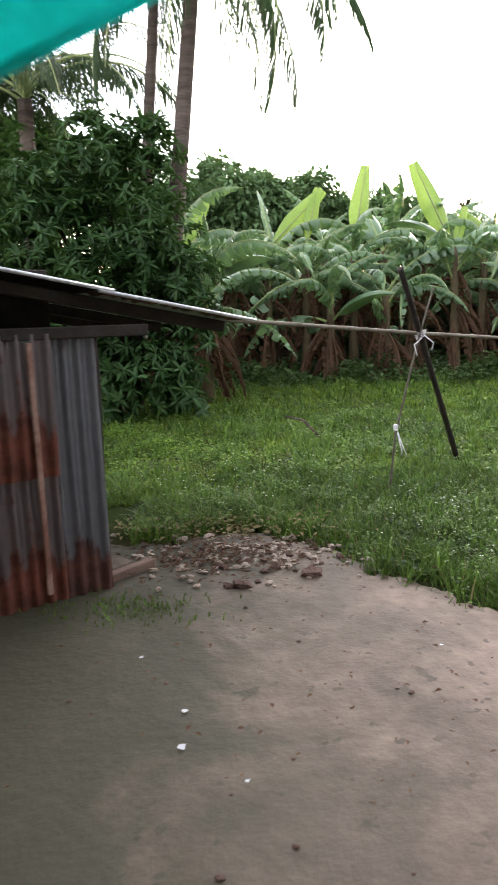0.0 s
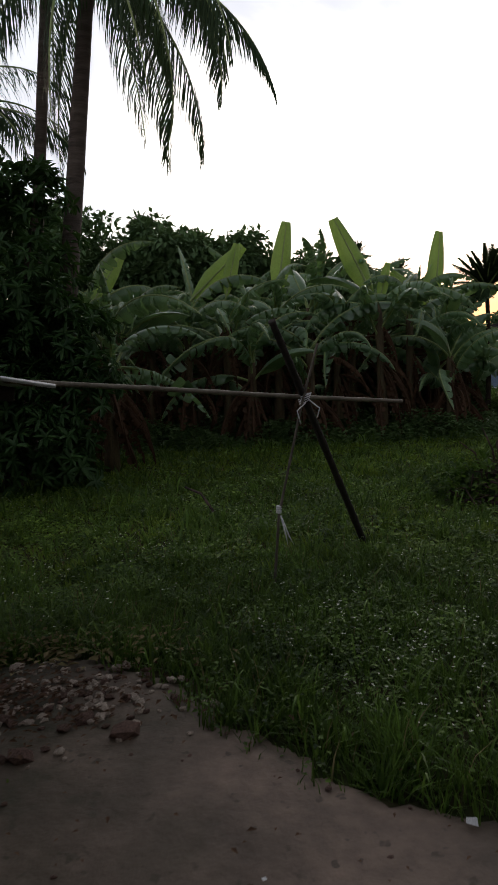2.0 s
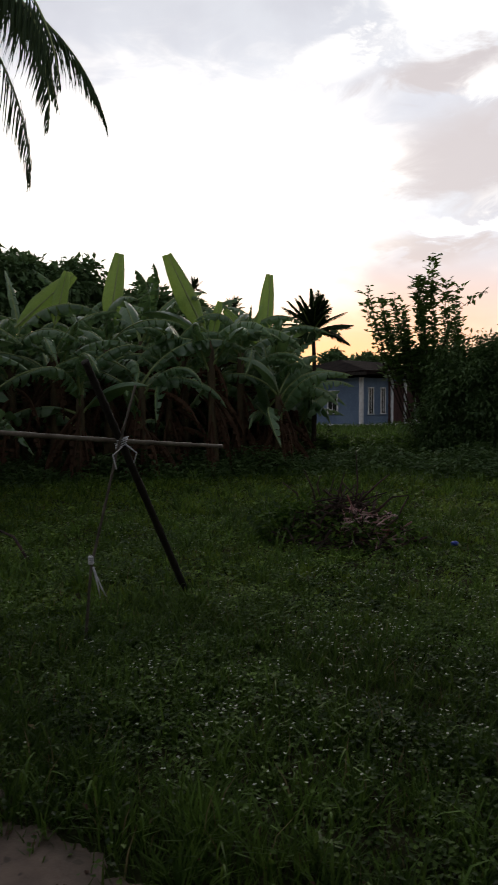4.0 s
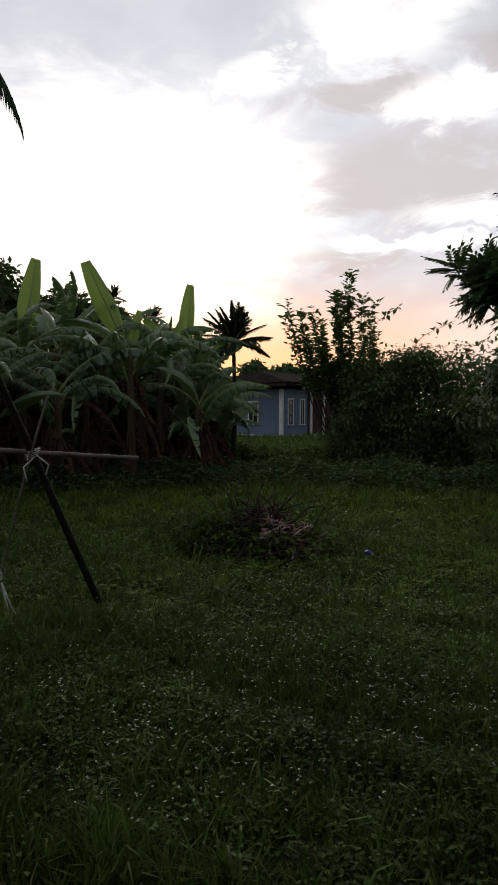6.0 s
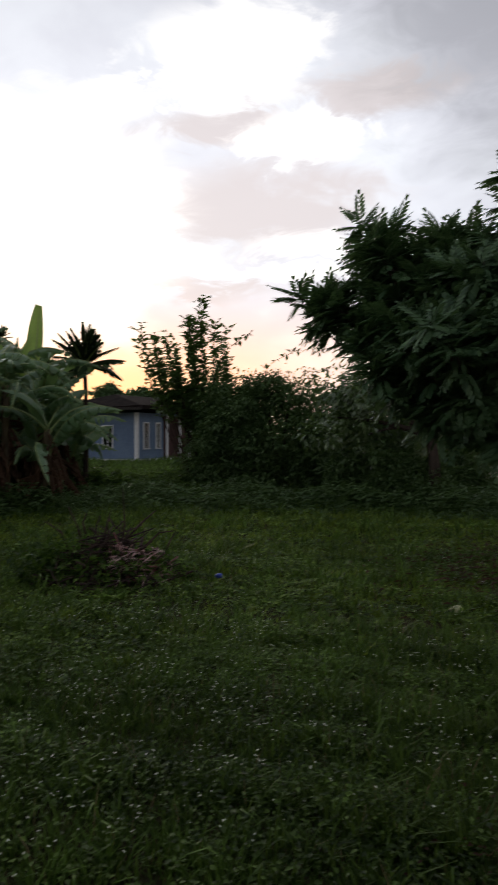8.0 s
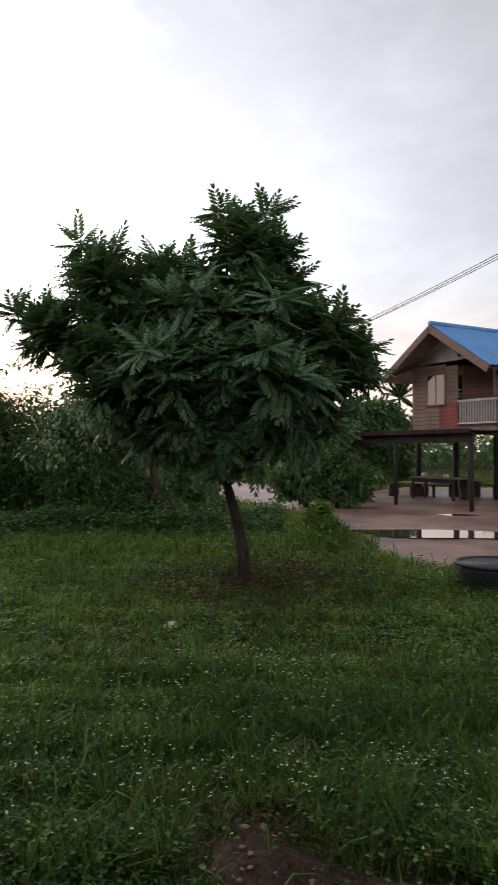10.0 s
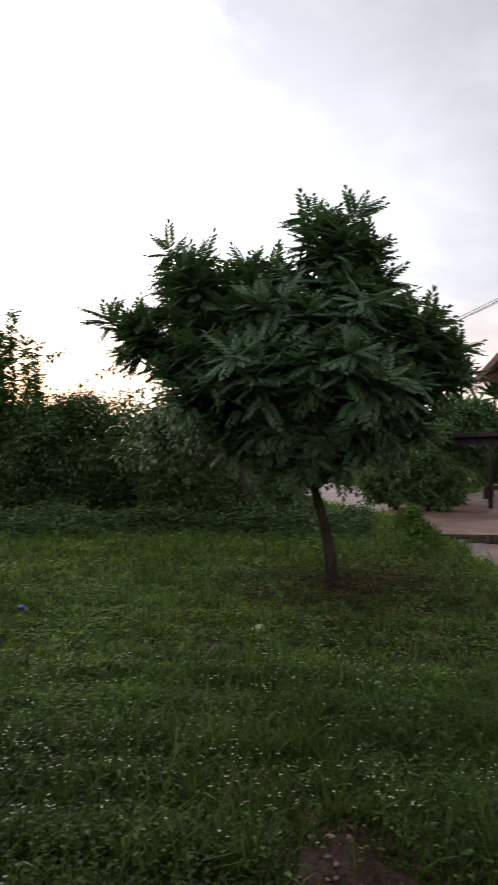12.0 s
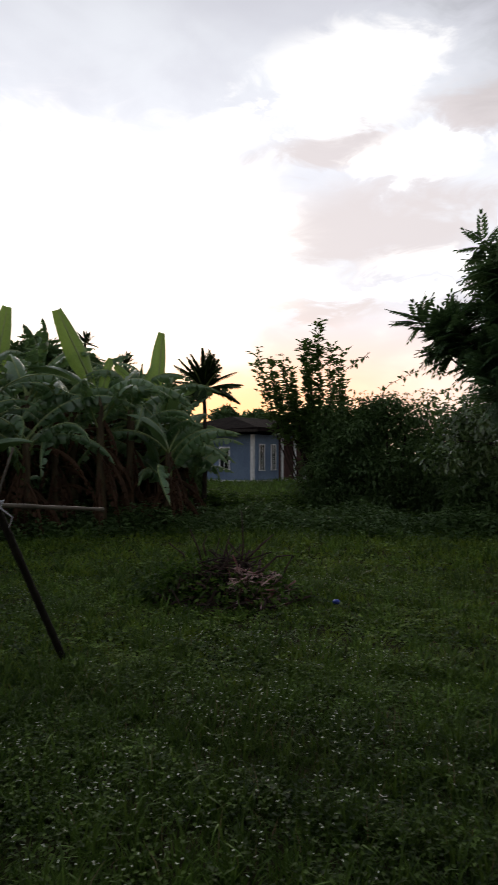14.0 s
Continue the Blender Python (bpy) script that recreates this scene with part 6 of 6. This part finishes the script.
# clutter in the shade under the house
table = thing("work_table", tuple(to_stilt(1.6, -1.7, 0.04)), TURN, "dark wooden work table with a pale worn top", "table")
part("tabletop", box("tabletop", (0, 0, 0.66), (1.9, 0.75, 0.7), OLDWOOD), table)
part("apron", box("apron", (0.06, 0.05, 0.54), (1.84, 0.09, 0.66), DARKWOOD), table)
for lx in (0.08, 1.82):
    for ly in (0.1, 0.66):
        part("leg", box("leg", (lx - 0.04, ly - 0.04, -0.02), (lx + 0.04, ly + 0.04, 0.66), DARKWOOD), table)
for x, y, sx, sy, sz in ((0.9, -1.0, 0.5, 0.36, 0.32), (2.2, 0.2, 0.42, 0.4, 0.55), (3.1, 1.2, 0.6, 0.4, 0.4)):
    crate = thing("crate", tuple(to_stilt(x, y, 0.04)), TURN + 12 * x, "dark slatted wooden crate in the shade", "crate", "crates under the stilt house")
    part("bottom", box("bottom", (0, 0, -0.01), (sx, sy, 0.03), DARKWOOD), crate)
    for k in range(3):
        z = 0.05 + k * (sz - 0.05) / 3
        part("slat", box("slat", (0, -0.015, z), (sx, 0.0, z + sz * 0.24), DARKWOOD, 0.004), crate)
        part("slat", box("slat", (0, sy, z), (sx, sy + 0.015, z + sz * 0.24), DARKWOOD, 0.004), crate)
        part("slat", box("slat", (-0.015, 0.003, z), (0.0, sy - 0.003, z + sz * 0.24), DARKWOOD, 0.004), crate)
        part("slat", box("slat", (sx, 0.003, z), (sx + 0.015, sy - 0.003, z + sz * 0.24), DARKWOOD, 0.004), crate)
for x, y, s in ((2.0, -1.4, 0.11), (2.9, -1.35, 0.08)):
    sack = bmesh.new()
    bmesh.ops.create_icosphere(sack, subdivisions=2, radius=s)
    for v in sack.verts:
        v.co *= 1 + 0.2 * noise.noise(v.co * 9)
        v.co.z = max(v.co.z * 0.8, -0.6 * s)
    me = bpy.data.meshes.new("sack")
    sack.to_mesh(me)
    sack.free()
    me.materials.append(CLOTH)
    solid("sack", me, "small pale sack lying on the work table", "sack", "sacks on the table", m=pose(*to_stilt(x, y, 0.04 + 0.7 + 0.6 * s)))

# ---- power line ----
for x, y in ((46.0, 29.6), (10.0, -6.4)):
    p_ = thing("utility_pole", (x, y, 0), 45, "plain grey concrete utility pole", "utility pole", "utility poles")
    part("shaft", mesh_of("shaft", *tube(np.array([(0, 0, -0.1), (0, 0, 8.1)]), [0.14, 0.09], 10), CONCRETE, smooth=True), p_)
    part("crossarm", box("crossarm", (-0.5, -0.05, 7.4), (0.5, 0.05, 7.52), CONCRETE), p_)
for off, z in ((0.0, 7.56), (0.25, 7.54), (-0.35, 7.3)):
    t = np.linspace(0, 1, 24)
    line = np.stack([10.0 + 36 * t + off * 0.7, -6.4 + 36 * t - off * 0.7, z - 0.9 * 4 * t * (1 - t) + 0.55], 1)
    solid("power_cable", mesh_of("power_cable", *tube(line, 0.013, 5), WIRE), "dark sagging overhead cable", "cable", "overhead cables")

# ---- tarpaulin over the start ----
us, vs_ = np.linspace(0, 1, 15), np.linspace(0, 1, 9)
u, v_ = np.meshgrid(us, vs_, indexing="ij")
low_edge = np.array([-0.75, 0.63, 1.43]) + (np.array([0.28, 0.715, 1.90]) - np.array([-0.75, 0.63, 1.43])) * u[..., None]
top_edge = np.array([-1.0, 0.0, 2.93]) + np.array([1.5, 0.0, 0.0]) * u[..., None]
sheet_v = low_edge * (1 - v_[..., None]) + top_edge * v_[..., None]
sheet_v[..., 1] += 0.02 * np.sin(u * 17) * (1 - v_)
i, j = np.meshgrid(np.arange(14), np.arange(8), indexing="ij")
f = np.stack([i * 9 + j, (i + 1) * 9 + j, (i + 1) * 9 + j + 1, i * 9 + j + 1], -1).reshape(-1, 4)
flat_v = sheet_v.reshape(-1, 3)
tarp = thing("tarpaulin", (0, 0, 0), 0, "turquoise tarpaulin hung from the awning's edge", "tarpaulin")
part("sheet", mesh_of("tarp_sheet", np.concatenate([flat_v, flat_v + np.array([0, 0.003, 0])]), np.concatenate([f, f[:, ::-1] + len(flat_v)]), TARP, smooth=True), tarp)
part("hem", mesh_of("hem", *tube(low_edge[:, 0], 0.006, 6), TARP), tarp)


# ---- stones, clods and litter ----
def pebble(seed, squash=0.6):
    bm = bmesh.new()
    bmesh.ops.create_icosphere(bm, subdivisions=1, radius=1)
    rr = random.Random(seed)
    for v in bm.verts:
        v.co *= rr.uniform(0.7, 1.2)
        v.co.z *= squash
    me = bpy.data.meshes.new("pebble")
    bm.to_mesh(me)
    bm.free()
    return me


PEBBLES = [pebble(k) for k in range(5)]
for me in PEBBLES:
    me.materials.append(STONE)
CLODS = [pebble(k + 10, 0.5) for k in range(4)]
for me in CLODS:
    me.materials.append(BROWNSTONE)
rr = random.Random(7)


def on_yard(x, y):
    return float(ground_z(np.array(x), np.array(y))) + 0.03


for k in range(300):
    x, y = rr.gauss(-0.1, 0.3), rr.gauss(3.98, 0.2)
    if x < -0.62 and y < 3.9:
        continue
    s = rr.uniform(0.008, 0.030) * (1.4 if rr.random() < 0.15 else 1)
    stone = rr.random() < 0.6
    solid("pebble" if stone else "clod", (PEBBLES if stone else CLODS)[rr.randrange(4)], "small pale broken stone on the dirt" if stone else "small brown clod of earth on the dirt", "stone" if stone else "clod", "rubble beside the shed",
          m=pose(x, y, on_yard(x, y) + s * 0.2, rr.uniform(-20, 20), rr.uniform(-20, 20), rr.uniform(0, 360)) @ Matrix.Scale(s, 4))
for x, y, s in ((0.30, 3.62, 0.075), (-0.08, 3.5, 0.06), (0.12, 3.75, 0.05)):
    solid("clod", CLODS[1], "fist-sized brown clod of earth on the dirt", "clod", "rubble beside the shed", m=pose(x, y, on_yard(x, y) + s * 0.2, 0, 0, rr.uniform(0, 360)) @ Matrix.Scale(s, 4))
ROSY = [pebble(k + 20, 0.45) for k in range(4)]
for me in ROSY:
    me.materials.append(PINKSTONE)
for k in range(95):
    x, y = rr.uniform(3.0, 3.65), rr.uniform(1.75, 2.7)
    if not inside(BARE, x, y):
        continue
    s = rr.uniform(0.006, 0.02)
    solid("pebble", ROSY[k % 4], "small pinkish stone on the bare patch", "stone", "stones on the bare patch", m=pose(x, y, on_yard(x, y), 0, 0, rr.uniform(0, 360)) @ Matrix.Scale(s, 4))
for k in range(46):
    x, y = rr.uniform(-0.9, 1.3), rr.uniform(1.4, 3.6)
    if inside(YARD, x, y):
        s = rr.uniform(0.006, 0.016)
        solid("clod", CLODS[k % 4], "tiny dark crumb of earth on the dirt", "clod", "crumbs on the yard", m=pose(x, y, on_yard(x, y), 0, 0, rr.uniform(0, 360)) @ Matrix.Scale(s, 4))
SCRAP = mesh_of("scrap", LEAF_V * np.array([1, 1, 0.6]) + np.array([-0.5, 0, 0]), LEAF_F, CLOTH)
for x, y, s in ((-0.27, 2.08, 0.035), (-0.28, 2.3, 0.03), (-0.5, 2.7, 0.025), (1.45, 2.93, 0.05), (0.78, 2.75, 0.02), (-0.05, 1.9, 0.02)):
    solid("paper_scrap", SCRAP, "small torn white scrap on the dirt", "scrap", "scraps on the yard", m=pose(x, y, on_yard(x, y) + 0.012, 0, 0, rr.uniform(0, 360)) @ Matrix.Scale(s, 4))


def litter(rng, cx, cy, sx, sy, count, size, material, name, label):
    x, y = rng.normal(cx, sx, count), rng.normal(cy, sy, count)
    a = rng.uniform(0, 6.28, count)
    fwd = np.stack([np.cos(a), np.sin(a), rng.uniform(-0.25, 0.25, count)], 1)
    s = size * rng.uniform(0.5, 1.4, count)
    z = ground_z(x, y) + np.where(edge_distance(YARD, x, y) > 0, 0.042, 0.06) + rng.uniform(0, 0.03, count) + np.where(x > 6, rng.uniform(0, 0.09, count), 0.0)
    v, f = scattered(LEAF_V, LEAF_F, np.stack([x, y, z], 1), fwd, np.array([0, 0, 1.0]) + 0.3 * unit(rng, count), np.stack([s, s * 0.5, s], 1))
    solid(name, mesh_of(name, v, f, material), label, "leaf litter", kind="stuff")


rng = np.random.default_rng(301)
litter(rng, -0.25, 3.95, 0.35, 0.2, 900, 0.032, DEAD, "leaf_litter", "brown dead leaves and chaff among the rubble")
litter(rng, -0.15, 4.5, 0.4, 0.12, 380, 0.05, STRAW, "straw_litter", "flattened dry grass at the edge of the dirt")
litter(rng, 8.0, 5.1, 0.9, 0.7, 1900, 0.07, DEAD, "leaf_litter", "brown fallen leaves under the tree")
litter(rng, 0.55, 2.3, 0.75, 0.6, 190, 0.026, DEAD, "leaf_litter", "scattered dry leaf crumbs on the packed dirt")
litter(rng, 3.3, 2.2, 0.2, 0.28, 420, 0.035, DEAD, "leaf_litter", "dry chaff on the bare patch")

# tufts on the dirt at the foot of the shed
x, y = rng.normal(-0.66, 0.2, 420), rng.normal(3.22, 0.10, 420)
a = rng.uniform(0, 6.28, 420)
h = rng.uniform(0.015, 0.05, 420)
v, f = scattered(BLADE_V, BLADE_F, np.stack([x, y, ground_z(x, y) + 0.025], 1), np.stack([np.cos(a), np.sin(a), 0 * a], 1), np.array([0, 0, 1.0]) + np.zeros((420, 3)), np.stack([h * 0.7, np.full(420, 0.008), h], 1))
solid("grass_tuft", mesh_of("grass_tuft", v, f, GRASS), "short grass creeping over the dirt by the shed", "grass", kind="stuff")

blue_bag = bmesh.new()
bmesh.ops.create_icosphere(blue_bag, subdivisions=2, radius=0.045)
for v in blue_bag.verts:
    v.co *= 1 + 0.25 * noise.noise(v.co * 30)
    v.co.z *= 0.6
me = bpy.data.meshes.new("plastic_bag")
blue_bag.to_mesh(me)
blue_bag.free()
me.materials.append(BLUEPLASTIC)
solid("plastic_bag", me, "crumpled scrap of bright blue plastic in the grass", "plastic bag", m=pose(4.9, 7.1, 0.06))
me = pebble(40, 0.4)
me.materials.append(YELLOWSTONE)
solid("stone", me, "flat pale yellowish stone in the grass", "stone", m=pose(5.77, 4.74, 0.06, 0, 0, 30) @ Matrix.Scale(0.085, 4))

tub = thing("rubber_tub", (9.15, 2.75, 0.0), 0, "old black rubber tub beside the lane", "tub")
t = np.array([0, 0.25, 0.5, 0.75, 1.0])
part("body", mesh_of("body", *tube(np.stack([0 * t, 0 * t, 0.30 * t], 1), 0.36 + 0.06 * t, 20), BLACK, smooth=True), tub)
part("rim", mesh_of("rim", *tube(np.array([(0.43 * math.cos(q), 0.43 * math.sin(q), 0.30) for q in np.linspace(0, 6.2832, 24)]), 0.025, 6), BLACK), tub)
